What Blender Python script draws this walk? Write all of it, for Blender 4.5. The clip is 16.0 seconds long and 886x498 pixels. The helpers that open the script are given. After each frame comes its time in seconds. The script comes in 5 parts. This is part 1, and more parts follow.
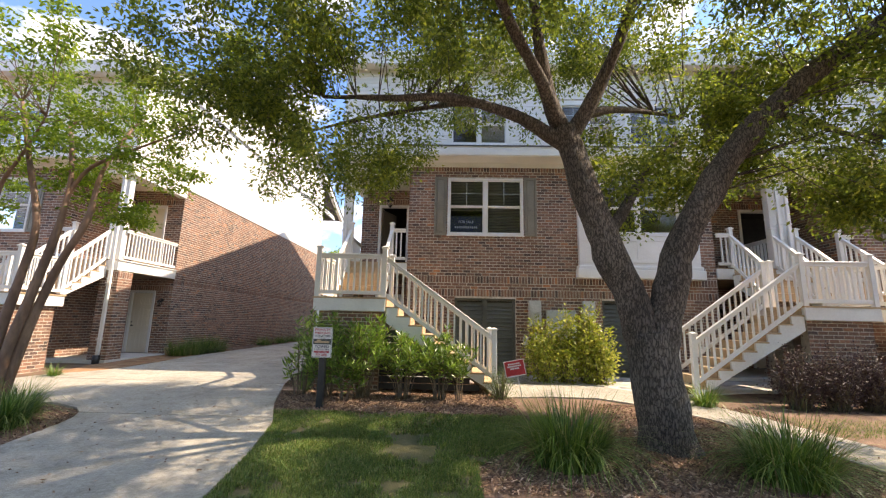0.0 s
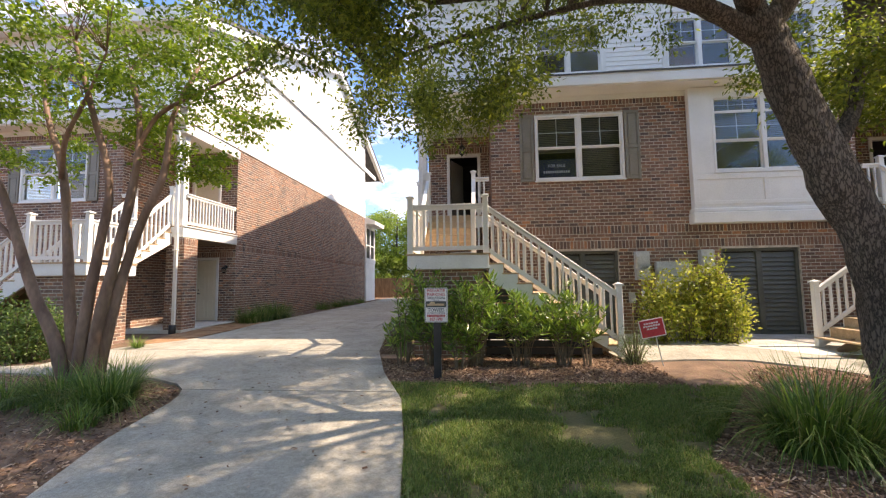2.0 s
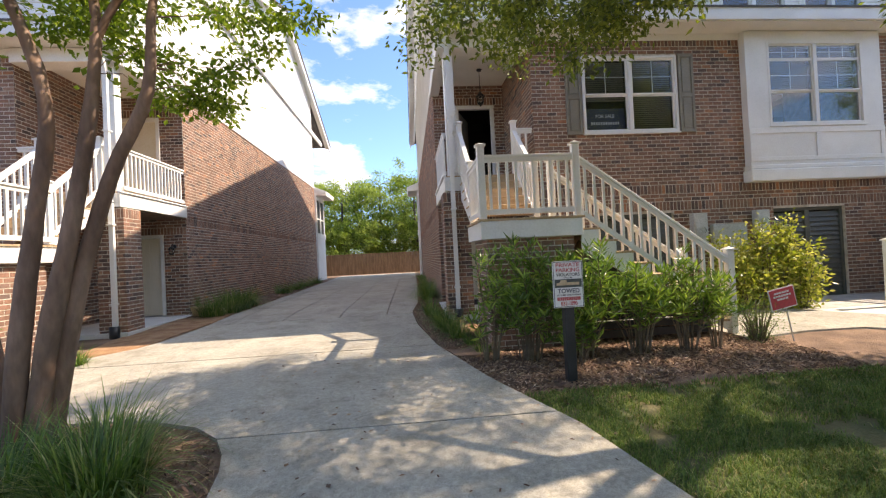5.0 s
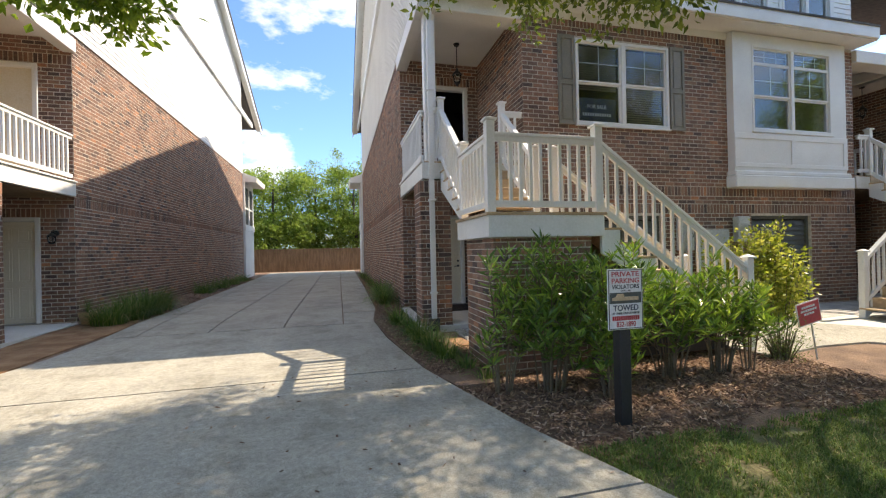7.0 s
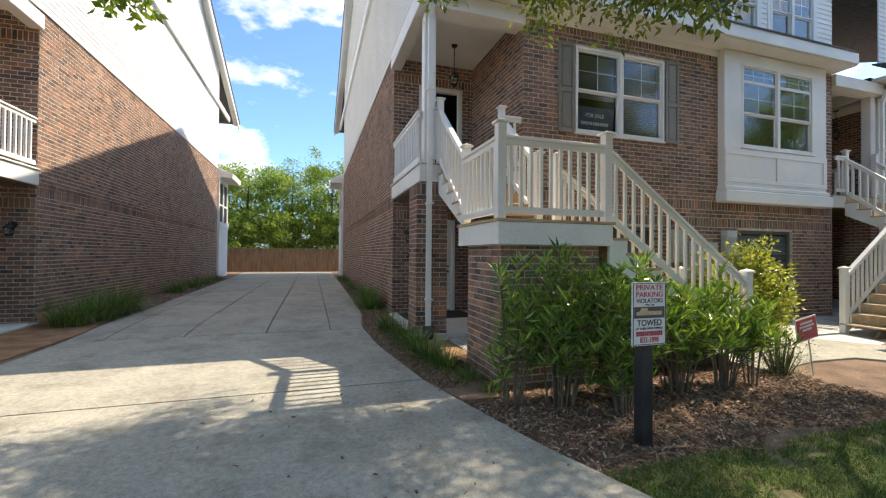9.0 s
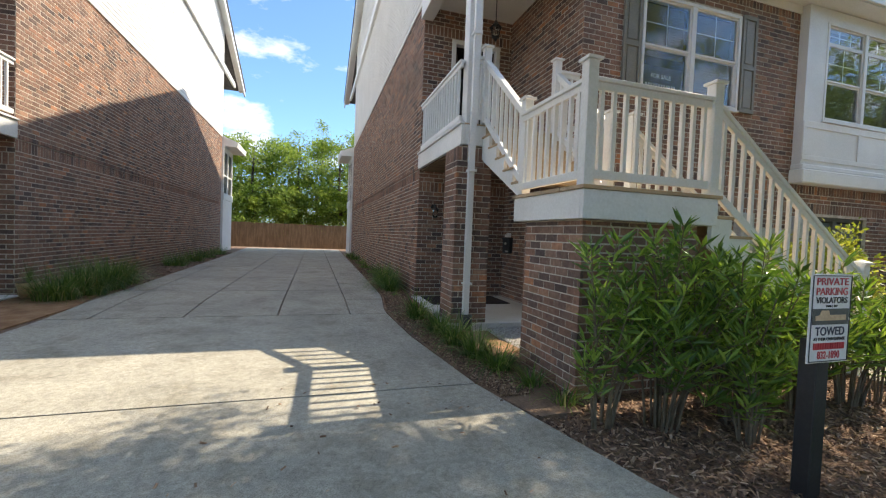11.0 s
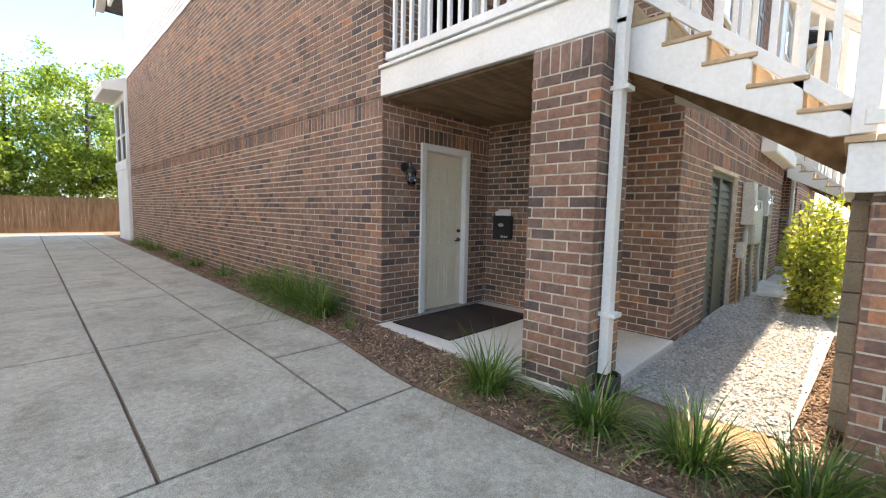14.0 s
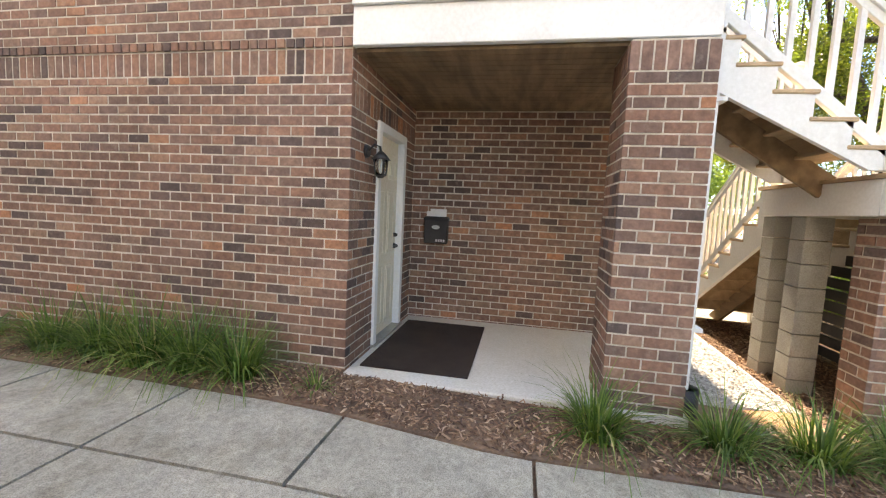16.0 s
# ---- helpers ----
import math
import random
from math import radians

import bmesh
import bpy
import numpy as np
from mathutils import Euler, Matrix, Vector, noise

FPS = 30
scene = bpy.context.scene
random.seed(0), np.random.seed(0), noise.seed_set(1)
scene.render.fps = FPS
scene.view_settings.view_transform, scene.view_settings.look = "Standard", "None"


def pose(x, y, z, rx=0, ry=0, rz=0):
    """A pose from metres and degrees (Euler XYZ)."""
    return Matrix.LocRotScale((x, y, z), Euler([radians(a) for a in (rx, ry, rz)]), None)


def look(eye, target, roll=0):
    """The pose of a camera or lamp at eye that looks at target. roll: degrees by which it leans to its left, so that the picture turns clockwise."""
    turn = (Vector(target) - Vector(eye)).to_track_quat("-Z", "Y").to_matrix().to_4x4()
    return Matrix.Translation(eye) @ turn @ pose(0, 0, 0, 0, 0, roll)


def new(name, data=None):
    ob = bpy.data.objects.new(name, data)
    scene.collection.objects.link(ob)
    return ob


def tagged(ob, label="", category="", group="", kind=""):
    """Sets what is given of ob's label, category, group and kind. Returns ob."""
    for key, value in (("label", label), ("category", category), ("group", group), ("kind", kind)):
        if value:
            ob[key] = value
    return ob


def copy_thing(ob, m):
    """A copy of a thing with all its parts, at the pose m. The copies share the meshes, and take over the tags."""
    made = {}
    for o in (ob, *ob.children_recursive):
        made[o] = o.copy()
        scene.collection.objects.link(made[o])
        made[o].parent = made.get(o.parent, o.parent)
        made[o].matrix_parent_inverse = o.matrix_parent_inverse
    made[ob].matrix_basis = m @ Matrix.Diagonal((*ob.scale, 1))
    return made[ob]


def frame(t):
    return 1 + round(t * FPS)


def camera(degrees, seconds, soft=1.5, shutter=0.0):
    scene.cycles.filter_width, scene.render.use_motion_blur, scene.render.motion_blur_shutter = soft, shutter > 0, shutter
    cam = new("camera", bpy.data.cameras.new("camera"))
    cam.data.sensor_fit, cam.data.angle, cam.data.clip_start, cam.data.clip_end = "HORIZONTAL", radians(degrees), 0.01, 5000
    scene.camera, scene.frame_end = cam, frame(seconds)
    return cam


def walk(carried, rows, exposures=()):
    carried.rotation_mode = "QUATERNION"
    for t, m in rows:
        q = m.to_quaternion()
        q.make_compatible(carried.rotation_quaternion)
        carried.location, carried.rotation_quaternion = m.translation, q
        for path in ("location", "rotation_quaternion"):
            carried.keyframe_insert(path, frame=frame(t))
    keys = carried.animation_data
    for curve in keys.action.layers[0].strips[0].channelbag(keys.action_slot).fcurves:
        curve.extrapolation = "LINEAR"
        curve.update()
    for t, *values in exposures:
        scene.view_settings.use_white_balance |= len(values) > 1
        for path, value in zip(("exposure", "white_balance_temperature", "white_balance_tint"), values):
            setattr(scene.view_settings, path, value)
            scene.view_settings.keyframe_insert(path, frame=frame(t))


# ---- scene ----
cam = camera(94.1, 16.0, 1.2)
METRES, EYE, TILT, LEAN, TURN = 15.0, 1.573, 0.0, 0.0, 1.6
ROWS = [
    (0.0, 0.0, 0.0, 0.0, -0.21, 10.13, -1.2),
    (0.5, -0.017, 0.0163, -0.0016, -0.42, 9.02, -0.17),
    (1.0, -0.0417, 0.0331, -0.0006, 0.1, 7.33, 0.41),
    (1.5, -0.0699, 0.0543, -0.0031, 1.38, 5.95, 0.73),
    (2.0, -0.1035, 0.0752, -0.0032, 3.81, 4.68, 0.7),
    (2.5, -0.1359, 0.0929, -0.0035, 5.97, 2.81, 0.1),
    (3.0, -0.1667, 0.1154, -0.0015, 5.49, 3.08, 0.95),
    (3.5, -0.1981, 0.1344, -0.0001, 4.03, 3.61, 1.49),
    (4.0, -0.2229, 0.1529, -0.0007, 2.24, 3.95, 2.4),
    (4.5, -0.2441, 0.1746, 0.0, -1.02, 2.46, 2.85),
    (5.0, -0.2641, 0.1979, 0.0011, -6.36, 0.77, 2.83),
    (7.5, -0.3065, 0.3082, 0.0054, -16.45, 0.12, 0.74),
    (8.0, -0.3108, 0.3135, 0.0062, -17.37, 0.02, 0.32),
    (8.5, -0.3166, 0.3141, 0.0068, -18.81, 0.65, 0.1),
    (11.0, -0.3339, 0.3914, 0.0007, -18.9, -1.87, -2.28),
    (11.5, -0.3441, 0.4335, 0.0004, -18.2, -3.89, -2.23),
    (12.0, -0.3545, 0.4816, -0.0017, -19.5, -4.88, -3.38),
    (12.5, -0.3649, 0.5326, -0.0, -23.6, -5.48, -1.91),
    (13.0, -0.374, 0.5853, 0.0013, -28.4, -4.88, -1.8),
    (13.5, -0.3809, 0.6335, 0.0032, -36.98, -5.02, -1.66),
    (14.0, -0.3848, 0.6781, 0.004, -46.9, -5.12, -1.19),
    (14.5, -0.3924, 0.7198, 0.0059, -55.91, -5.51, -0.49),
    (15.0, -0.3965, 0.7632, 0.0069, -63.02, -4.74, -0.91),
    (15.5, -0.4017, 0.8052, 0.007, -70.38, -5.46, -2.12),
    (16.0, -0.396, 0.8415, 0.0067, -80.69, -5.31, -2.76),
]
walk(cam, [(t, pose(0, 0, EYE, TILT, LEAN, TURN) @ pose(METRES * x, METRES * y, METRES * z, 90 + pitch, roll, yaw)) for t, x, y, z, yaw, pitch, roll in ROWS],
     [(0, 1.5, 8300, 20), (3.5, 1.45, 8300, 22), (5, 1.4, 8100, 20), (8, 1.25, 7700, 12), (11, 1.22, 7600, 11), (12.5, 1.55, 7700, 12), (14, 2.38, 8100, 13), (16, 2.68, 8700, 15)])

# ---- light ----
SUN_TO = Vector((0.827, 0.012, 1.0)).normalized()
world = bpy.data.worlds.new("sky")
scene.world = world
world.use_nodes = True
wn, wl = world.node_tree.nodes, world.node_tree.links
wn.clear()
sky = wn.new("ShaderNodeTexSky")
sky.sky_type, sky.sun_disc = "NISHITA", False
sky.sun_elevation = math.asin(SUN_TO.z)
sky.sun_rotation = math.atan2(SUN_TO.x, SUN_TO.y)
sky_co = wn.new("ShaderNodeTexCoord")
sky_map = wn.new("ShaderNodeMapping")
sky_map.inputs["Scale"].default_value = (1.6, 1.6, 3.6)
cloud = wn.new("ShaderNodeTexNoise")
cloud.inputs["Scale"].default_value, cloud.inputs["Detail"].default_value, cloud.inputs["Roughness"].default_value = 3.6, 8, 0.58
cramp = wn.new("ShaderNodeValToRGB")
cramp.color_ramp.elements[0].position, cramp.color_ramp.elements[1].position = 0.50, 0.72
cmix = wn.new("ShaderNodeMixRGB")
cmix.inputs["Color2"].default_value = (5.6, 5.75, 5.95, 1)
wbg, wout = wn.new("ShaderNodeBackground"), wn.new("ShaderNodeOutputWorld")
wbg.inputs["Strength"].default_value = 0.15
wl.new(sky_co.outputs["Generated"], sky_map.inputs["Vector"])
wl.new(sky_map.outputs[0], cloud.inputs["Vector"])
wl.new(cloud.outputs["Fac"], cramp.inputs["Fac"])
wl.new(cramp.outputs["Color"], cmix.inputs["Fac"])
deep = wn.new("ShaderNodeMixRGB")
deep.blend_type = "MULTIPLY"
deep.inputs["Fac"].default_value, deep.inputs["Color2"].default_value = 1.0, (0.50, 0.76, 1.06, 1)
wl.new(sky.outputs[0], deep.inputs["Color1"])
wl.new(deep.outputs[0], cmix.inputs["Color1"])
wl.new(cmix.outputs[0], wbg.inputs["Color"])
wl.new(wbg.outputs[0], wout.inputs["Surface"])
sun = new("sun", bpy.data.lights.new("sun", "SUN"))
sun.data.energy, sun.data.angle, sun.data.color = 3.4, radians(0.55), (1.0, 0.94, 0.84)
sun.matrix_world = look(SUN_TO * 60, (0, 0, 0))

# ---- materials ----


def principled(name, rough=0.6, metal=0.0):
    m = bpy.data.materials.new(name)
    m.use_nodes = True
    n = m.node_tree.nodes
    b = n["Principled BSDF"]
    b.inputs["Roughness"].default_value, b.inputs["Metallic"].default_value = rough, metal
    return m, n, m.node_tree.links, b


def mixed(name, c1, c2, scale=3.0, fine=60.0, rough=0.7, bump=0.3, metal=0.0, stretch=(1, 1, 1), c3=None, spread=(0.35, 0.65), dist=0.01):
    """Two colours blotched at one scale, grained at a finer one, with relief."""
    m, n, l, b = principled(name, rough, metal)
    co, mp = n.new("ShaderNodeTexCoord"), n.new("ShaderNodeMapping")
    mp.inputs["Scale"].default_value = stretch
    l.new(co.outputs["Object"], mp.inputs["Vector"])
    big, small = n.new("ShaderNodeTexNoise"), n.new("ShaderNodeTexNoise")
    big.inputs["Scale"].default_value, big.inputs["Detail"].default_value = scale, 5
    small.inputs["Scale"].default_value, small.inputs["Detail"].default_value = fine, 4
    l.new(mp.outputs[0], big.inputs["Vector"])
    l.new(mp.outputs[0], small.inputs["Vector"])
    ramp = n.new("ShaderNodeValToRGB")
    e = ramp.color_ramp.elements
    e[0].position, e[1].position = spread
    e[0].color, e[1].color = (*c1, 1), (*c2, 1)
    if c3:
        x = e.new(0.5 * (spread[0] + spread[1]))
        x.color = (*c3, 1)
    l.new(big.outputs["Fac"], ramp.inputs["Fac"])
    mul = n.new("ShaderNodeMixRGB")
    mul.blend_type = "OVERLAY"
    mul.inputs["Fac"].default_value = 0.45
    l.new(ramp.outputs["Color"], mul.inputs["Color1"])
    l.new(small.outputs["Fac"], mul.inputs["Color2"])
    l.new(mul.outputs[0], b.inputs["Base Color"])
    if bump:
        bp = n.new("ShaderNodeBump")
        bp.inputs["Strength"].default_value, bp.inputs["Distance"].default_value = bump, dist
        l.new(small.outputs["Fac"], bp.inputs["Height"])
        l.new(bp.outputs[0], b.inputs["Normal"])
    return m


def varied(name, stops, joined=True, rough=0.85, fine=70.0, bump=0.5, through_light=0.0, dist=0.004, stain=0.35):
    """A colour for each piece out of a ramp, with grain."""
    m, n, l, b = principled(name, rough)
    if joined:
        src = n.new("ShaderNodeNewGeometry").outputs["Random Per Island"]
    else:
        src = n.new("ShaderNodeObjectInfo").outputs["Random"]
    ramp = n.new("ShaderNodeValToRGB")
    e = ramp.color_ramp.elements
    while len(e) < len(stops):
        e.new(0.5)
    for k, (p, c) in enumerate(stops):
        e[k].position, e[k].color = p, (*c, 1)
    l.new(src, ramp.inputs["Fac"])
    geo = n.new("ShaderNodeNewGeometry")
    tex, tex2 = n.new("ShaderNodeTexNoise"), n.new("ShaderNodeTexNoise")
    tex.inputs["Scale"].default_value, tex.inputs["Detail"].default_value = fine, 4
    tex2.inputs["Scale"].default_value, tex2.inputs["Detail"].default_value = 1.3, 3
    l.new(geo.outputs["Position"], tex.inputs["Vector"])
    l.new(geo.outputs["Position"], tex2.inputs["Vector"])
    a, c = n.new("ShaderNodeMixRGB"), n.new("ShaderNodeMixRGB")
    a.blend_type = c.blend_type = "OVERLAY"
    a.inputs["Fac"].default_value, c.inputs["Fac"].default_value = 0.4, stain
    l.new(ramp.outputs["Color"], a.inputs["Color1"])
    l.new(tex.outputs["Fac"], a.inputs["Color2"])
    l.new(a.outputs[0], c.inputs["Color1"])
    l.new(tex2.outputs["Fac"], c.inputs["Color2"])
    l.new(c.outputs[0], b.inputs["Base Color"])
    if bump:
        bp = n.new("ShaderNodeBump")
        bp.inputs["Strength"].default_value, bp.inputs["Distance"].default_value = bump, dist
        l.new(tex.outputs["Fac"], bp.inputs["Height"])
        l.new(bp.outputs[0], b.inputs["Normal"])
    if through_light:
        tr, mx = n.new("ShaderNodeBsdfTranslucent"), n.new("ShaderNodeMixShader")
        mx.inputs["Fac"].default_value = through_light
        hs = n.new("ShaderNodeHueSaturation")
        hs.inputs["Hue"].default_value, hs.inputs["Value"].default_value, hs.inputs["Saturation"].default_value = 0.485, 1.7, 1.1
        l.new(c.outputs[0], hs.inputs["Color"])
        l.new(hs.outputs[0], tr.inputs["Color"])
        l.new(b.outputs[0], mx.inputs[1])
        l.new(tr.outputs[0], mx.inputs[2])
        l.new(mx.outputs[0], n["Material Output"].inputs["Surface"])
    return m


BRICK_STOPS = [(0.0, (0.085, 0.062, 0.056)), (0.14, (0.155, 0.098, 0.078)), (0.36, (0.225, 0.122, 0.085)), (0.58, (0.275, 0.145, 0.098)), (0.76, (0.205, 0.125, 0.097)), (0.93, (0.31, 0.188, 0.13)), (1.0, (0.42, 0.18, 0.09))]


def brick_material(name, joined):
    """Fired clay with blotches and pale mortar smears."""
    m = varied(name, BRICK_STOPS, joined, fine=38.0, bump=0.8, dist=0.006, stain=0.55)
    n, l = m.node_tree.nodes, m.node_tree.links
    b = n["Principled BSDF"]
    base = b.inputs["Base Color"].links[0].from_socket
    geo, smear, blot = n.new("ShaderNodeNewGeometry"), n.new("ShaderNodeTexNoise"), n.new("ShaderNodeTexNoise")
    smear.inputs["Scale"].default_value, smear.inputs["Detail"].default_value, smear.inputs["Roughness"].default_value = 11, 7, 0.7
    blot.inputs["Scale"].default_value, blot.inputs["Detail"].default_value = 16, 3
    ramp, mix, ov = n.new("ShaderNodeValToRGB"), n.new("ShaderNodeMixRGB"), n.new("ShaderNodeMixRGB")
    e = ramp.color_ramp.elements
    e[0].position, e[1].position = 0.57, 0.78
    e[0].color, e[1].color = (0, 0, 0, 1), (0.36, 0.36, 0.36, 1)
    mix.inputs["Color2"].default_value = (0.46, 0.40, 0.33, 1)
    ov.blend_type = "OVERLAY"
    ov.inputs["Fac"].default_value = 0.5
    l.new(geo.outputs["Position"], smear.inputs["Vector"])
    l.new(geo.outputs["Position"], blot.inputs["Vector"])
    l.new(smear.outputs["Fac"], ramp.inputs["Fac"])
    l.new(base, ov.inputs["Color1"])
    l.new(blot.outputs["Fac"], ov.inputs["Color2"])
    l.new(ramp.outputs["Color"], mix.inputs["Fac"])
    l.new(ov.outputs[0], mix.inputs["Color1"])
    l.new(mix.outputs[0], b.inputs["Base Color"])
    return m


def concrete_material():
    """Weathered broom-finished concrete: faint patches, dark specks of grit and dull stains."""
    m, n, l, b = principled("concrete", 0.92)
    co = n.new("ShaderNodeTexCoord")
    patch, fine, grit, stain = [n.new("ShaderNodeTexNoise") for _ in range(4)]
    for tex, sc, de, ro in ((patch, 0.9, 9, 0.68), (fine, 22, 6, 0.75), (grit, 150, 3, 0.6), (stain, 2.4, 8, 0.7)):
        tex.inputs["Scale"].default_value, tex.inputs["Detail"].default_value, tex.inputs["Roughness"].default_value = sc, de, ro
        l.new(co.outputs["Object"], tex.inputs["Vector"])
    def ramp(src, a, ca, z, cz):
        r = n.new("ShaderNodeValToRGB")
        e = r.color_ramp.elements
        e[0].position, e[1].position, e[0].color, e[1].color = a, z, (*ca, 1), (*cz, 1)
        l.new(src.outputs["Fac"], r.inputs["Fac"])
        return r.outputs["Color"]
    last = ramp(patch, 0.34, (0.35, 0.333, 0.283), 0.66, (0.475, 0.452, 0.385))
    for src, fac in ((ramp(fine, 0.3, (0.62, 0.62, 0.6), 0.62, (1.12, 1.12, 1.1)), 0.85), (ramp(grit, 0.36, (0.45, 0.43, 0.4), 0.55, (1.05, 1.05, 1.05)), 0.75), (ramp(stain, 0.36, (0.72, 0.7, 0.66), 0.5, (1, 1, 1)), 0.8)):
        mul = n.new("ShaderNodeMixRGB")
        mul.blend_type = "MULTIPLY"
        mul.inputs["Fac"].default_value = fac
        l.new(last, mul.inputs["Color1"])
        l.new(src, mul.inputs["Color2"])
        last = mul.outputs[0]
    l.new(last, b.inputs["Base Color"])
    bp = n.new("ShaderNodeBump")
    bp.inputs["Strength"].default_value, bp.inputs["Distance"].default_value = 0.6, 0.004
    l.new(grit.outputs["Fac"], bp.inputs["Height"])
    l.new(bp.outputs[0], b.inputs["Normal"])
    return m


M_BRICK = brick_material("brick_clay", True)
M_BRICK1 = brick_material("brick_clay_single", False)
M_MORTAR = mixed("mortar", (0.45, 0.405, 0.33), (0.67, 0.61, 0.52), 9, 120, 0.95, 0.6)
M_WHITE = mixed("white_paint", (0.74, 0.74, 0.71), (0.82, 0.82, 0.79), 1.5, 40, 0.45, 0.06)
M_SIDING = mixed("siding", (0.78, 0.78, 0.75), (0.84, 0.84, 0.81), 1.0, 60, 0.55, 0.08)
M_CREAM = mixed("cream_door", (0.70, 0.64, 0.50), (0.76, 0.70, 0.56), 1.5, 50, 0.4, 0.05)
M_SHUTTER = mixed("shutter_paint", (0.20, 0.185, 0.145), (0.25, 0.23, 0.185), 2, 50, 0.5, 0.1)
M_GARAGE = mixed("louver_paint", (0.075, 0.082, 0.072), (0.105, 0.112, 0.10), 2, 50, 0.5, 0.1)
M_ROOF = mixed("shingle", (0.07, 0.07, 0.072), (0.13, 0.125, 0.12), 6, 60, 0.95, 0.6)
M_CONCRETE = concrete_material()
M_SLAB = mixed("porch_concrete", (0.56, 0.54, 0.48), (0.64, 0.62, 0.56), 1.2, 70, 0.85, 0.2)
M_BLOCK = mixed("concrete_block", (0.30, 0.29, 0.25), (0.40, 0.385, 0.34), 3, 90, 0.95, 0.6)
M_SOIL = mixed("soil", (0.13, 0.082, 0.055), (0.25, 0.16, 0.105), 2.5, 40, 0.95, 0.8, dist=0.03)
M_STRAW = mixed("pine_straw", (0.26, 0.135, 0.065), (0.40, 0.24, 0.13), 4, 70, 0.95, 0.9, dist=0.02)
M_GRAVEL = mixed("gravel_bed", (0.40, 0.38, 0.35), (0.56, 0.54, 0.50), 3, 60, 0.95, 0.9, dist=0.02)
M_LAWNBASE = mixed("lawn_soil", (0.075, 0.085, 0.03), (0.15, 0.13, 0.06), 2.0, 40, 0.95, 0.7, dist=0.02)
M_DECK = mixed("deck_board", (0.42, 0.30, 0.18), (0.55, 0.40, 0.25), 2, 50, 0.75, 0.3, stretch=(1, 6, 6))
M_TIMBER = mixed("raw_timber", (0.16, 0.105, 0.06), (0.27, 0.185, 0.11), 2, 50, 0.85, 0.4, stretch=(1, 5, 5))
M_FENCE = mixed("fence_board", (0.20, 0.125, 0.065), (0.31, 0.20, 0.11), 1.5, 40, 0.9, 0.4, stretch=(6, 6, 1))
M_BLACK = mixed("black_paint", (0.016, 0.016, 0.017), (0.028, 0.028, 0.03), 3, 50, 0.45, 0.1)
# near-black colour stands in for the shade indoors and behind louvres
M_UNLIT = mixed("unlit_interior", (0.035, 0.032, 0.03), (0.055, 0.05, 0.045), 2, 30, 0.9, 0.0)
M_MAT = mixed("coir_mat", (0.028, 0.018, 0.014), (0.045, 0.03, 0.024), 4, 220, 1.0, 1.0)
M_METAL = mixed("grey_metal", (0.45, 0.46, 0.44), (0.56, 0.57, 0.54), 2, 40, 0.5, 0.05)
M_BLIND = mixed("blind_slat", (0.24, 0.23, 0.19), (0.31, 0.29, 0.25), 2, 40, 0.5, 0.03)
def bark_material():
    m, n, l, b = principled("oak_bark", 0.95)
    co, mp = n.new("ShaderNodeTexCoord"), n.new("ShaderNodeMapping")
    mp.inputs["Scale"].default_value = (1, 1, 0.3)
    vor, nz, big = n.new("ShaderNodeTexVoronoi"), n.new("ShaderNodeTexNoise"), n.new("ShaderNodeTexNoise")
    vor.feature = "DISTANCE_TO_EDGE"
    vor.inputs["Scale"].default_value, nz.inputs["Scale"].default_value, big.inputs["Scale"].default_value = 30, 45, 3
    nz.inputs["Detail"].default_value = 5
    warp = n.new("ShaderNodeMixRGB")
    warp.inputs["Fac"].default_value = 0.06
    l.new(co.outputs["Object"], mp.inputs["Vector"])
    l.new(mp.outputs[0], nz.inputs["Vector"])
    l.new(mp.outputs[0], big.inputs["Vector"])
    l.new(mp.outputs[0], warp.inputs["Color1"])
    l.new(nz.outputs["Color"], warp.inputs["Color2"])
    l.new(warp.outputs[0], vor.inputs["Vector"])
    ramp, ov = n.new("ShaderNodeValToRGB"), n.new("ShaderNodeMixRGB")
    e = ramp.color_ramp.elements
    e[0].color, e[1].color, e[1].position = (0.028, 0.022, 0.018, 1), (0.17, 0.145, 0.12, 1), 0.22
    l.new(vor.outputs["Distance"], ramp.inputs["Fac"])
    ov.blend_type = "OVERLAY"
    ov.inputs["Fac"].default_value = 0.6
    l.new(ramp.outputs["Color"], ov.inputs["Color1"])
    l.new(big.outputs["Fac"], ov.inputs["Color2"])
    l.new(ov.outputs[0], b.inputs["Base Color"])
    bp = n.new("ShaderNodeBump")
    bp.inputs["Strength"].default_value, bp.inputs["Distance"].default_value = 1.0, 0.05
    l.new(ramp.outputs["Color"], bp.inputs["Height"])
    l.new(bp.outputs[0], b.inputs["Normal"])
    return m


M_BARK = bark_material()
M_MYRTLE = mixed("myrtle_bark", (0.13, 0.075, 0.05), (0.26, 0.165, 0.115), 4, 30, 0.7, 0.4, stretch=(1, 1, 0.3))
M_CANE = mixed("cane", (0.12, 0.09, 0.06), (0.21, 0.165, 0.11), 6, 50, 0.85, 0.4)
M_STEM = mixed("stem", (0.10, 0.085, 0.05), (0.18, 0.15, 0.09), 6, 50, 0.85, 0.4)
M_OAKLEAF = varied("oak_leaf", [(0, (0.055, 0.09, 0.02)), (0.55, (0.12, 0.17, 0.034)), (1, (0.24, 0.29, 0.06))], rough=0.4, bump=0, through_light=0.55)
M_MYRLEAF = varied("myrtle_leaf", [(0, (0.07, 0.13, 0.02)), (0.6, (0.13, 0.21, 0.032)), (1, (0.23, 0.31, 0.055))], rough=0.5, bump=0, through_light=0.58)
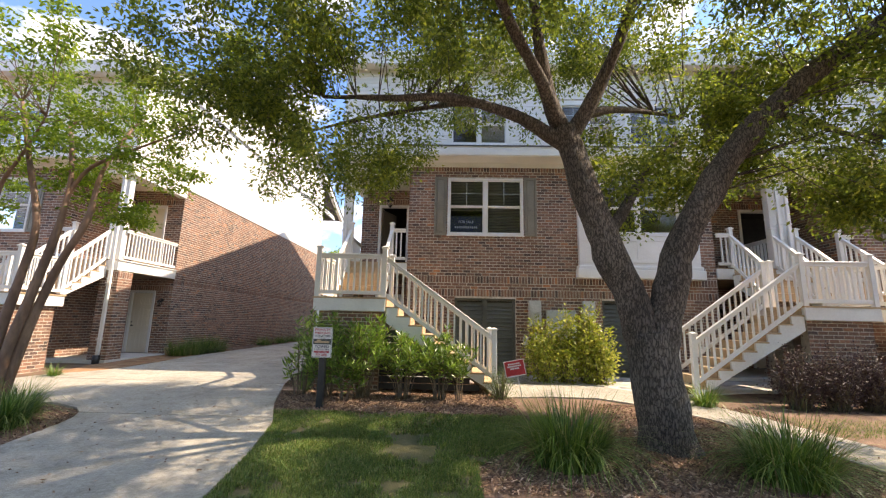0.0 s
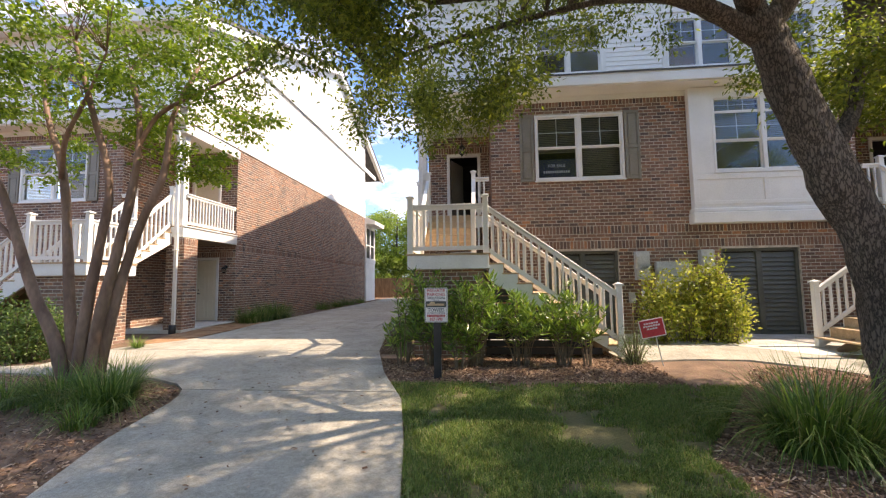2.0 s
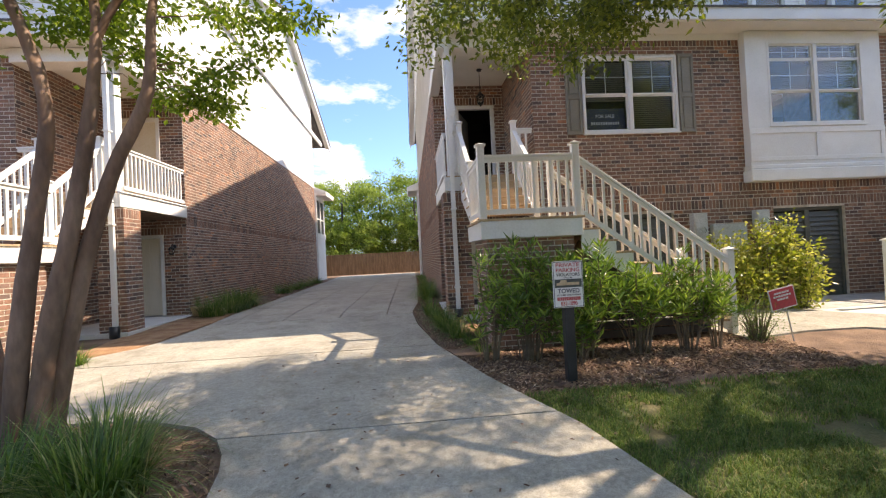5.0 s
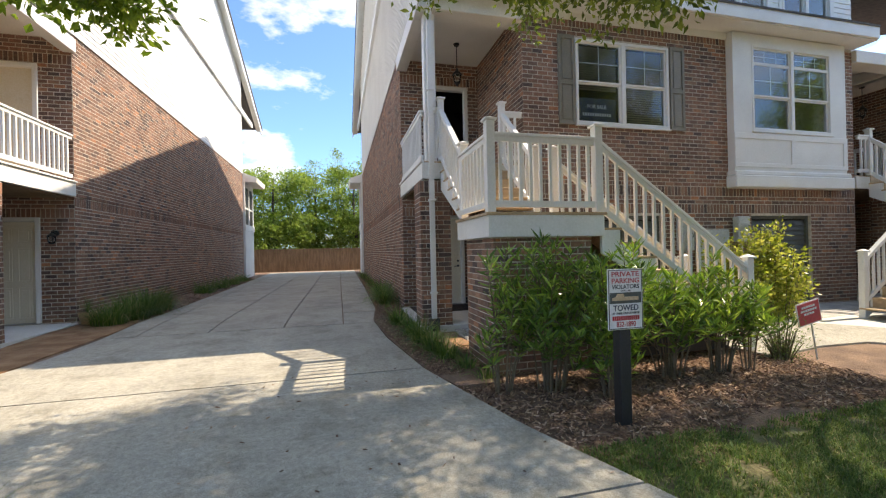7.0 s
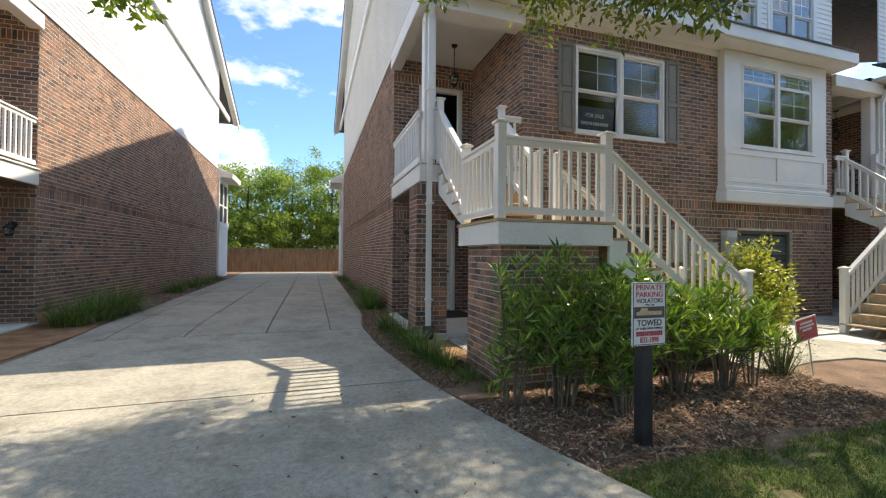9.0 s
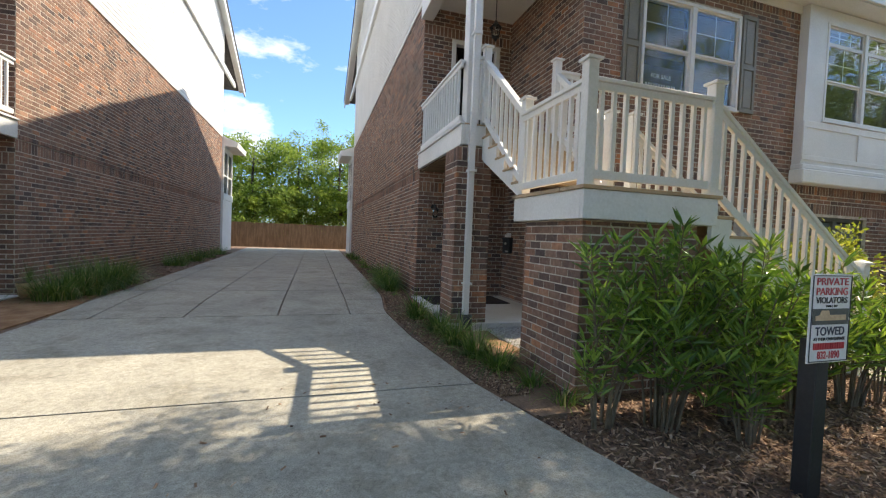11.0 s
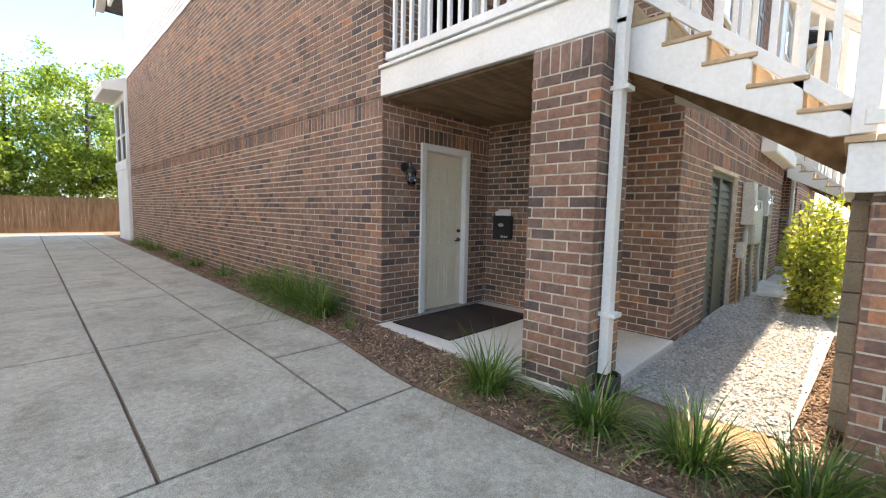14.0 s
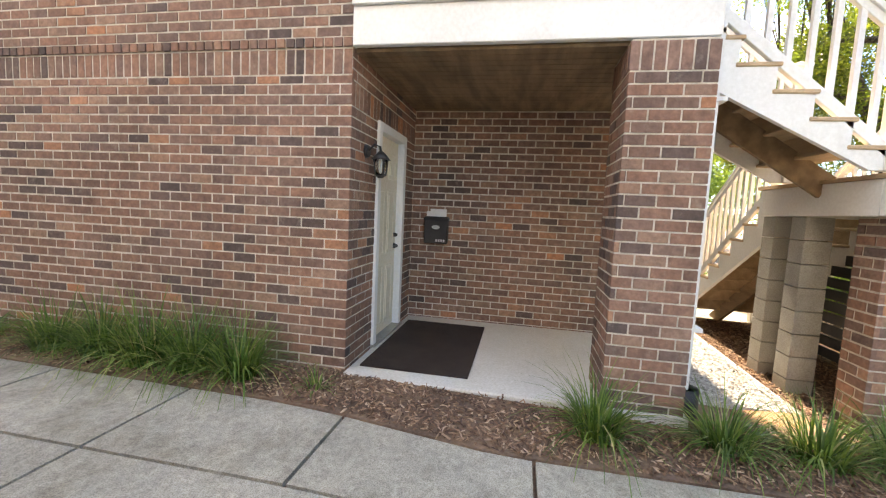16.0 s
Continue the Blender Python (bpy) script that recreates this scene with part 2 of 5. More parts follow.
M_OLEANDER = varied("oleander_leaf", [(0, (0.05, 0.105, 0.022)), (0.55, (0.125, 0.23, 0.04)), (1, (0.30, 0.42, 0.085))], rough=0.3, bump=0, through_light=0.3)
M_PRIVET = varied("privet_leaf", [(0, (0.14, 0.20, 0.03)), (0.5, (0.26, 0.31, 0.055)), (1, (0.45, 0.45, 0.12))], rough=0.4, bump=0, through_light=0.35)
M_HEDGE = varied("hedge_leaf", [(0, (0.04, 0.085, 0.02)), (0.7, (0.11, 0.19, 0.045)), (1, (0.2, 0.28, 0.07))], rough=0.45, bump=0, through_light=0.3)
M_BURGUNDY = varied("burgundy_leaf", [(0, (0.022, 0.014, 0.016)), (1, (0.055, 0.03, 0.03))], rough=0.55, bump=0, through_light=0.15)
M_LIRIOPE = varied("liriope_blade", [(0, (0.038, 0.09, 0.018)), (0.6, (0.10, 0.19, 0.036)), (0.9, (0.2, 0.28, 0.07)), (1, (0.42, 0.37, 0.19))], rough=0.45, bump=0, through_light=0.3)
M_GRASS = varied("grass_blade", [(0, (0.05, 0.10, 0.018)), (0.6, (0.115, 0.19, 0.038)), (0.86, (0.19, 0.26, 0.06)), (1, (0.34, 0.29, 0.13))], rough=0.6, bump=0, through_light=0.3)
M_FARLEAF = varied("far_leaf", [(0, (0.08, 0.14, 0.026)), (0.5, (0.17, 0.26, 0.052)), (1, (0.28, 0.37, 0.09))], rough=0.6, bump=0, through_light=0.5)
M_CHIP = varied("mulch_chip", [(0, (0.08, 0.046, 0.032)), (0.5, (0.20, 0.115, 0.072)), (0.85, (0.36, 0.23, 0.145)), (1, (0.52, 0.38, 0.27))], rough=0.95, bump=0)
M_PEBBLE = varied("pebble", [(0, (0.28, 0.26, 0.24)), (0.7, (0.5, 0.48, 0.44)), (1, (0.66, 0.64, 0.6))], rough=0.9, bump=0)


def glass_material():
    m, n, l, b = principled("window_glass", 0.02)
    b.inputs["Base Color"].default_value = (0.9, 0.95, 0.95, 1)
    b.inputs["Transmission Weight"].default_value = 1.0
    b.inputs["IOR"].default_value = 1.5
    return m


M_GLASS = glass_material()

# ---- building helpers ----


def box(bm, x0, y0, z0, x1, y1, z1):
    xs, ys, zs = sorted((x0, x1)), sorted((y0, y1)), sorted((z0, z1))
    v = [bm.verts.new((x, y, z)) for x in xs for y in ys for z in zs]
    for f in ((0, 1, 3, 2), (4, 6, 7, 5), (0, 4, 5, 1), (2, 3, 7, 6), (0, 2, 6, 4), (1, 5, 7, 3)):
        bm.faces.new([v[i] for i in f])
    return v


def beam(bm, a, b, w, h, up=(0, 0, 1)):
    """A bar of section w (sideways) by h (upward) from a to b."""
    a, b = Vector(a), Vector(b)
    d = (b - a).normalized()
    s = d.cross(Vector(up)).normalized()
    u = s.cross(d)
    v = []
    for p in (a, b):
        for i, j in ((-1, -1), (1, -1), (1, 1), (-1, 1)):
            v.append(bm.verts.new(p + s * (i * w / 2) + u * (j * h / 2)))
    for f in ((3, 2, 1, 0), (4, 5, 6, 7), (0, 1, 5, 4), (1, 2, 6, 5), (2, 3, 7, 6), (3, 0, 4, 7)):
        bm.faces.new([v[i] for i in f])


def prism(bm, poly, axis, a, b):
    """A polygon of (p, q) pushed out along an axis from a to b: x takes (y, z), y takes (x, z), z takes (x, y)."""
    def at(p, q, k):
        return {"x": (k, p, q), "y": (p, k, q), "z": (p, q, k)}[axis]
    lo = [bm.verts.new(at(p, q, a)) for p, q in poly]
    hi = [bm.verts.new(at(p, q, b)) for p, q in poly]
    n = len(poly)
    bm.faces.new(lo)
    bm.faces.new(hi[::-1])
    for i in range(n):
        bm.faces.new((lo[i], hi[i], hi[(i + 1) % n], lo[(i + 1) % n]))


def tube(bm, pts, radii, sides=8):
    """A round tapered bar through points."""
    pts = [Vector(p) for p in pts]
    rings = []
    ref = Vector((0.3, 0.9, 0.1))
    for i, p in enumerate(pts):
        d = (pts[min(i + 1, len(pts) - 1)] - pts[max(i - 1, 0)]).normalized()
        s = d.cross(ref)
        s = (s if s.length > 0.05 else d.cross(Vector((1, 0, 0)))).normalized()
        u = d.cross(s)
        rings.append([bm.verts.new(p + (s * math.cos(k * math.tau / sides) + u * math.sin(k * math.tau / sides)) * radii[i]) for k in range(sides)])
    for r0, r1 in zip(rings, rings[1:]):
        for k in range(sides):
            f = bm.faces.new((r0[k], r0[(k + 1) % sides], r1[(k + 1) % sides], r1[k]))
            f.smooth = True
    for r in (rings[0][::-1], rings[-1]):
        bm.faces.new(r)


def mesh_of(bm, material, bevel=0.0):
    if bevel:
        bmesh.ops.bevel(bm, geom=bm.edges[:], offset=bevel, segments=1, affect="EDGES", profile=0.7)
    bmesh.ops.recalc_face_normals(bm, faces=bm.faces[:])
    me = bpy.data.meshes.new("mesh")
    bm.to_mesh(me)
    bm.free()
    me.materials.append(material)
    return me


def part(name, bm, material, parent=None, label="", bevel=0.0):
    ob = new(name, mesh_of(bm, material, bevel))
    if parent:
        ob.parent = parent
    return tagged(ob, label)


def boxes(name, rows, material, parent=None, label="", bevel=0.0):
    bm = bmesh.new()
    for r in rows:
        box(bm, *r)
    return part(name, bm, material, parent, label, bevel)


def empty(name, label, category, group="", at=(0, 0, 0), kind=""):
    ob = new(name)
    ob.location = at
    return tagged(ob, label, category, group, kind)


def mesh_from(name, verts, faces, material, parent=None, kind="", label=""):
    """A mesh out of number arrays: all faces have the same count of corners."""
    me = bpy.data.meshes.new(name)
    verts, faces = np.asarray(verts, dtype=np.float32), np.asarray(faces, dtype=np.int32)
    k = faces.shape[1]
    me.vertices.add(len(verts))
    me.vertices.foreach_set("co", verts.ravel())
    me.loops.add(faces.size)
    me.loops.foreach_set("vertex_index", faces.ravel())
    me.polygons.add(len(faces))
    me.polygons.foreach_set("loop_start", np.arange(0, faces.size, k, dtype=np.int32))
    me.polygons.foreach_set("loop_total", np.full(len(faces), k, dtype=np.int32))
    me.update(calc_edges=True)
    me.shade_flat()
    me.materials.append(material)
    ob = new(name, me)
    if parent:
        ob.parent = parent
    return tagged(ob, label, kind=kind)


rng = np.random.default_rng(7)
COURSE, PITCH, JOINT = 0.081, 0.207, 0.0125


def brick_rows(u0, u1, z0, z1, holes=(), soldiers=(), phase=0.0):
    """Bricks as (u0, u1, z0, z1) laid in running bond; soldiers: heights at which a course of upright bricks starts."""
    out = []
    z, k = z0, 0
    while z < z1 - 0.02:
        s = next((q for q in soldiers if abs(q - z) < COURSE * 0.55), None)
        h = 0.2 if s is not None else COURSE
        top = min(z + h, z1)
        cuts = [(u0, u1)]
        for a, b, c, d in holes:
            if c < top - 0.02 and d > z + 0.02:
                cuts = [q for p, r in cuts for q in ((p, min(r, a)), (max(p, b), r)) if q[1] - q[0] > 0.015]
        pitch = 0.081 if s is not None else PITCH
        off = 0.0 if s is not None else (k % 2) * PITCH / 2
        for p, r in cuts:
            i = math.floor((p - phase - off) / pitch)
            while True:
                a, b = phase + off + i * pitch, phase + off + (i + 1) * pitch - JOINT
                i += 1
                if a >= r:
                    break
                a, b = max(a, p), min(b, r)
                if b - a > 0.02:
                    out.append((a, b, z, top - JOINT))
        z, k = top, k + 1
    return out


def lay(parent, bricks, axis, face, out, near=None, proud=0.004, back=0.03):
    """Bricks on a wall. axis 'x': the wall runs along x and face is its y; 'y': along y and face is its x. out: +1 or -1, the way it looks.
    near: a test for those that are objects of their own."""
    single = [b for b in bricks if near and near(b)][:300] if near else []
    chosen = set(single)
    rest = [b for b in bricks if b not in chosen]
    if rest:
        r = np.array(rest)
        n = len(r)
        jit = rng.uniform(-0.002, 0.002, n)
        f0, f1 = np.full(n, face - out * back), face + out * (proud + jit)
        c = 0.002
        def corner(u, z, f):
            return np.stack([u, f, z], 1) if axis == "x" else np.stack([f, u, z], 1)
        a, b, z0, z1 = r.T
        v = np.stack([corner(a, z0, f0), corner(b, z0, f0), corner(b, z1, f0), corner(a, z1, f0),
                      corner(a + c, z0 + c, f1), corner(b - c, z0 + c, f1), corner(b - c, z1 - c, f1), corner(a + c, z1 - c, f1)], 1).reshape(-1, 3)
        q = np.array([(4, 5, 6, 7), (0, 1, 5, 4), (1, 2, 6, 5), (2, 3, 7, 6), (3, 0, 4, 7)])
        if (axis == "x") == (out > 0):
            q = q[:, ::-1]
        faces = (np.arange(n)[:, None, None] * 8 + q[None]).reshape(-1, 4)
        mesh_from("bricks", v, faces, M_BRICK, parent, "stuff")
    for a, b, z0, z1 in single:
        w, h = round(b - a, 3), round(z1 - z0, 3)
        key = (axis, out, w, h)
        if key not in BRICK_MESHES:
            bm = bmesh.new()
            v = box(bm, -w / 2, -back, -h / 2, w / 2, proud, h / 2) if axis == "x" else box(bm, -back, -w / 2, -h / 2, proud, w / 2, h / 2)
            if out < 0:
                bmesh.ops.scale(bm, vec=(1, -1, 1) if axis == "x" else (-1, 1, 1), verts=bm.verts[:])
            BRICK_MESHES[key] = mesh_of(bm, M_BRICK1, 0.002)
        ob = new("brick", BRICK_MESHES[key])
        ob.parent = parent
        d = random.uniform(-0.002, 0.002)
        ob.location = ((a + b) / 2, face + d, (z0 + z1) / 2) if axis == "x" else (face + d, (a + b) / 2, (z0 + z1) / 2)


BRICK_MESHES = {}


def wall_with_holes(name, axis, face, thick, u0, u1, z0, z1, holes, material, label=""):
    """A wall slab cut into blocks round its openings."""
    us = sorted({u0, u1, *[min(max(h[i], u0), u1) for h in holes for i in (0, 1)]})
    zs = sorted({z0, z1, *[min(max(h[i], z0), z1) for h in holes for i in (2, 3)]})
    bm = bmesh.new()
    for a, b in zip(us, us[1:]):
        run = None
        for c, d in zip(zs, zs[1:]):
            hole = any(h[0] < (a + b) / 2 < h[1] and h[2] < (c + d) / 2 < h[3] for h in holes)
            if hole:
                if run:
                    box(bm, *((a, face, run[0], b, face + thick, run[1]) if axis == "x" else (face, a, run[0], face + thick, b, run[1])))
                run = None
            else:
                run = (run[0] if run else c, d)
        if run:
            box(bm, *((a, face, run[0], b, face + thick, run[1]) if axis == "x" else (face, a, run[0], face + thick, b, run[1])))
    return tagged(part(name, bm, material), label, "wall", kind="structure")


def gz(y):
    return 0.3 * min(max((y - 5.0) / 8.5, 0.0), 1.0)

# ---- ground ----
bm = bmesh.new()
gx = [-1500, -300, -60, -25, -12, -6, 0, 6, 12, 25, 60, 300, 1500]
gy = [-1500, -300, -60, -15, 0, 5, 9, 13.5, 20, 40, 60, 300, 1500]
gv = [[bm.verts.new((x, y, gz(y))) for y in gy] for x in gx]
for i in range(len(gx) - 1):
    for j in range(len(gy) - 1):
        bm.faces.new((gv[i][j], gv[i + 1][j], gv[i + 1][j + 1], gv[i][j + 1]))
tagged(part("ground", bm, M_SOIL), "brown mulched soil with scattered chips", "ground", kind="structure")


def edge_r(y):
    return float(np.interp(y, [-3, 1, 3, 5, 6.35, 7.6, 9.3, 11, 12.5, 14, 20, 34], [-1.5, -1.7, -2.0, -2.33, -2.62, -3.14, -3.65, -3.92, -4.02, -3.85, -3.75, -3.6]))


def edge_l(y):
    return float(np.interp(y, [-3, 1, 3, 4.9, 5.5, 6.2, 6.8, 7.2, 7.45, 7.7, 7.95, 9.4, 9.8, 10.4, 11.1, 12.2, 15.3, 25, 34], [-4.0, -4.1, -4.5, -5.3, -5.42, -5.55, -5.9, -6.8, -10.4, -10.5, -9.6, -9.6, -9.4, -8.8, -8.6, -8.5, -8.55, -8.85, -9.2]))


def slab(name, left, right, y0, y1, parent, thick=0.035, gap=0.011, material=None):
    bm = bmesh.new()
    n = max(2, int((y1 - y0) / 0.25))
    top, bot = [], []
    for i in range(n + 1):
        y = y0 + gap + (y1 - y0 - 2 * gap) * i / n
        a, b = left(y) + gap, right(y) - gap
        z = gz(y) + thick
        top.append((bm.verts.new((a, y, z)), bm.verts.new((b, y, z))))
        bot.append((bm.verts.new((a, y, z - 0.1)), bm.verts.new((b, y, z - 0.1))))
    for i in range(n):
        bm.faces.new((top[i][0], top[i][1], top[i + 1][1], top[i + 1][0]))
        bm.faces.new((top[i][0], top[i + 1][0], bot[i + 1][0], bot[i][0]))
        bm.faces.new((top[i][1], bot[i][1], bot[i + 1][1], top[i + 1][1]))
    bm.faces.new((top[0][0], bot[0][0], bot[0][1], top[0][1]))
    bm.faces.new((top[n][0], top[n][1], bot[n][1], bot[n][0]))
    return part(name, bm, material or M_CONCRETE, parent)


driveway = empty("driveway", "grey concrete driveway cast in slabs with dark joints", "driveway", kind="structure")
for y0, y1 in ((-3, 0.5), (0.5, 3.6), (3.6, 6.6), (6.6, 9.33), (9.33, 12.3)):
    slab("slab", edge_l, edge_r, y0, y1, driveway)
LONG = [edge_l, lambda y: -8.0 + 0.03 * (12 - y), lambda y: -6.9, lambda y: -5.66, lambda y: -4.6, edge_r]
CROSS = [12.3, 14.68, 17.05, 19.4, 21.8, 24.1, 26.5, 28.9, 31.3, 34.5]
for y0, y1 in zip(CROSS, CROSS[1:]):
    for a, b in zip(LONG[:-2], LONG[1:-1]):
        slab("slab", a, b, y0, y1, driveway)
    for a, b in ((y0, (y0 + y1) / 2), ((y0 + y1) / 2, y1)):
        slab("slab", LONG[-2], LONG[-1], a, b, driveway)

# lawn and beds
for y0, y1 in ((8.6, 11.2), (11.2, 13.8), (13.8, 29)):
    bed = slab("wall_bed", lambda y: edge_r(y) + 0.005, (lambda y: -3.31) if y0 == 11.2 else (lambda y: -3.22 if y > 13 else -3.0), y0, y1, None, 0.04, 0.0, M_SOIL)
    tagged(bed, "raised mulch bed along the brick wall", "bed", kind="structure")
lawn = slab("lawn", lambda y: edge_r(y) + 0.01, lambda y: 0.3 + 1.6 * max(0, (y - 4.9) / 2.2), 0.5, 7.0, None, 0.012, 0.0, M_LAWNBASE)
tagged(lawn, "patchy green lawn beside the driveway", "lawn", kind="structure")

# ---- houses ----


class Unit:
    """One town house in its own coordinates, set at an x, mirrored or not."""

    def __init__(self, mx, s, oy):
        self.mx, self.s, self.oy = mx, s, oy

    def x(self, v):
        return self.mx + self.s * v

    def span(self, a, b):
        return sorted((self.x(a), self.x(b)))

    def b(self, x0, y0, z0, x1, y1, z1):
        return (self.x(x0), y0 + self.oy, z0, self.x(x1), y1 + self.oy, z1)

    def p(self, x, y, z):
        return (self.x(x), y + self.oy, z)


FACE, RECESS, SIDE, BACK, DECK = 11.29, 13.81, -3.2, 28.6, 3.2


def sash_window(u, x0, x1, z0, z1, face, leaves=2, transom=0.0, label="white double-hung window with blinds", grille=(2, 2)):
    """A window of paired double-hung sashes set in an opening of a wall that looks to -y."""
    w = empty("window", label, "window", "house windows", kind="structure")
    y0, y1 = face - 0.03, face + 0.09
    t = 0.055
    boxes("frame", [u.b(x0, y0, z0, x0 + t, y1, z1), u.b(x1 - t, y0, z0, x1, y1, z1), u.b(x0 + t, y0, z0, x1 - t, y1, z0 + t), u.b(x0 + t, y0, z1 - t, x1 - t, y1, z1)], M_WHITE, w, bevel=0.004)
    step = (x1 - x0 - 2 * t + 0.09) / leaves
    for i in range(leaves):
        a = x0 + t + i * step
        b = a + step - 0.09
        if i < leaves - 1:
            boxes("mullion", [u.b(b, y0 + 0.005, z0 + t, b + 0.09, y1 - 0.005, z1 - t)], M_WHITE, w, bevel=0.004)
        zs = [z0 + t, (z0 + z1 - transom) / 2, z1 - t - transom]
        if transom:
            zs.append(z1 - t)
        for k in range(len(zs) - 1):
            c, d = zs[k], zs[k + 1]
            yy = face + (0.03 if k == 0 else 0.005)
            s = 0.032
            sash = boxes("sash", [u.b(a, yy, c, a + s, yy + 0.035, d), u.b(b - s, yy, c, b, yy + 0.035, d), u.b(a + s, yy, c, b - s, yy + 0.035, c + s), u.b(a + s, yy, d - s, b - s, yy + 0.035, d)], M_WHITE, w)
            pane = boxes("pane", [u.b(a + s, yy + 0.014, c + s, b - s, yy + 0.019, d - s)], M_GLASS, sash)
            pane.visible_shadow = False
            if k >= 1:
                rows = []
                nx, nz = grille if k == 1 else (3, 2)
                for j in range(1, nx):
                    q = a + s + (b - a - 2 * s) * j / nx
                    rows.append(u.b(q - 0.007, yy + 0.021, c + s, q + 0.007, yy + 0.03, d - s))
                for j in range(1, nz):
                    q = c + s + (d - c - 2 * s) * j / nz
                    rows.append(u.b(a + s, yy + 0.022, q - 0.007, b - s, yy + 0.029, q + 0.007))
                boxes("muntin", rows, M_WHITE, sash)
        bm = bmesh.new()
        z = zs[1] - (zs[1] - z0) * 0.1 if not transom else zs[1] + 0.02
        lo = z0 + t + 0.03 if i == 1 and not transom else z
        zz = z1 - t - 0.04
        while zz > lo:
            beam(bm, u.p(a + 0.02, face + 0.135, zz), u.p(b - 0.02, face + 0.135, zz), 0.045, 0.003, (0, 0.45, 1))
            zz -= 0.045
        part("blind", bm, M_BLIND, w)
    boxes("sill", [u.b(x0 - 0.02, face - 0.05, z0 - 0.035, x1 + 0.02, face + 0.02, z0 - 0.002)], M_WHITE, w, bevel=0.004)
    return w


def shutter(u, x0, x1, z0, z1, face):
    s = empty("shutter", "olive-grey panelled window shutter fixed to brick", "shutter", "window shutters")
    boxes("stile", [u.b(x0, face - 0.045, z0, x0 + 0.055, face - 0.009, z1), u.b(x1 - 0.055, face - 0.045, z0, x1, face - 0.009, z1)], M_SHUTTER, s, bevel=0.004)
    zm = z0 + (z1 - z0) * 0.47
    for a, b in ((z0, z0 + 0.07), (zm - 0.04, zm + 0.04), (z1 - 0.07, z1)):
        boxes("rail", [u.b(x0 + 0.055, face - 0.043, a, x1 - 0.055, face - 0.01, b)], M_SHUTTER, s)
    for a, b in ((z0 + 0.07, zm - 0.04), (zm + 0.04, z1 - 0.07)):
        bm = bmesh.new()
        box(bm, *u.b(x0 + 0.055, face - 0.022, a, x1 - 0.055, face - 0.011, b))
        box(bm, *u.b(x0 + 0.085, face - 0.034, a + 0.03, x1 - 0.085, face - 0.0215, b - 0.03))
        part("panel", bm, M_SHUTTER, s)


def louver_door(u, x0, x1, z0, z1, face):
    d = empty("garage_door", "dark grey-green louvred double garage screen", "garage door", "garage doors", kind="structure")
    boxes("frame", [u.b(x0, face + 0.0, z0, x0 + 0.07, face + 0.09, z1), u.b(x1 - 0.07, face, z0, x1, face + 0.09, z1), u.b(x0 + 0.07, face, z1 - 0.07, x1 - 0.07, face + 0.09, z1), u.b((x0 + x1) / 2 - 0.06, face + 0.002, z0, (x0 + x1) / 2 + 0.06, face + 0.088, z1 - 0.07)], M_GARAGE, d, bevel=0.004)
    # a near-black sheet paints the shade behind the slats
    boxes("backing", [u.b(x0, face + 0.1, z0, x1, face + 0.12, z1)], M_UNLIT, d)
    z = z0 + 0.08
    while z < z1 - 0.1:
        for a, b in ((x0 + 0.07, (x0 + x1) / 2 - 0.06), ((x0 + x1) / 2 + 0.06, x1 - 0.07)):
            bm = bmesh.new()
            beam(bm, u.p(a, face + 0.05, z), u.p(b, face + 0.05, z), 0.02, 0.125, (0, 0.35, 1))
            part("slat", bm, M_GARAGE, d)
        z += 0.105


def panel_door(u, x0, x1, z0, z1, face, label, lean=0.0):
    """A six-panel door with casing in a wall that looks to -y."""
    d = empty("door", label, "door", kind="structure")
    t = 0.085
    boxes("casing", [u.b(x0, face - 0.03, z0, x0 + t, face + 0.1, z1), u.b(x1 - t, face - 0.03, z0, x1, face + 0.1, z1), u.b(x0 + t, face - 0.03, z1 - t, x1 - t, face + 0.1, z1)], M_WHITE, d, bevel=0.006)
    boxes("threshold", [u.b(x0, face - 0.05, z0 - 0.02, x1, face + 0.1, z0 + 0.03)], M_BLOCK, d)
    a, b, y = x0 + t, x1 - t, face + 0.045
    leaf = boxes("leaf", [u.b(a + 0.006, y, z0 + 0.035, b - 0.006, y + 0.045, z1 - t - 0.006)], M_CREAM, d)
    w, h = b - a, z1 - t - z0
    for cx in (0.28, 0.72):
        for c0, c1 in ((0.06, 0.36), (0.42, 0.74), (0.80, 0.93)):
            bm = bmesh.new()
            q0, q1 = a + w * (cx - 0.155), a + w * (cx + 0.155)
            r0, r1 = z0 + h * c0, z0 + h * c1
            g = 0.016
            for e in ((q0, r0, q1, r0 + g), (q0, r1 - g, q1, r1), (q0, r0 + g, q0 + g, r1 - g), (q1 - g, r0 + g, q1, r1 - g)):
                box(bm, *u.b(e[0], y - 0.007, e[1], e[2], y + 0.001, e[3]))
            box(bm, *u.b(q0 + 0.045, y - 0.009, r0 + 0.045, q1 - 0.045, y + 0.001, r1 - 0.045))
            part("panel", bm, M_CREAM, leaf, bevel=0.002)
    for z, r in ((z0 + 1.05, 0.026), (z0 + 0.93, 0.03)):
        bm = bmesh.new()
        tube(bm, [u.p(b - 0.07, y + 0.002, z), u.p(b - 0.07, y - 0.02, z), u.p(b - 0.07, y - 0.045, z)], [r, r * 0.9, r * 0.5], 10)
        if r > 0.028:
            beam(bm, u.p(b - 0.07, y - 0.05, z), u.p(b - 0.17, y - 0.05, z - 0.008), 0.016, 0.02)
        part("handle" if r > 0.028 else "deadbolt", bm, M_BLACK, leaf, "black metal lever")


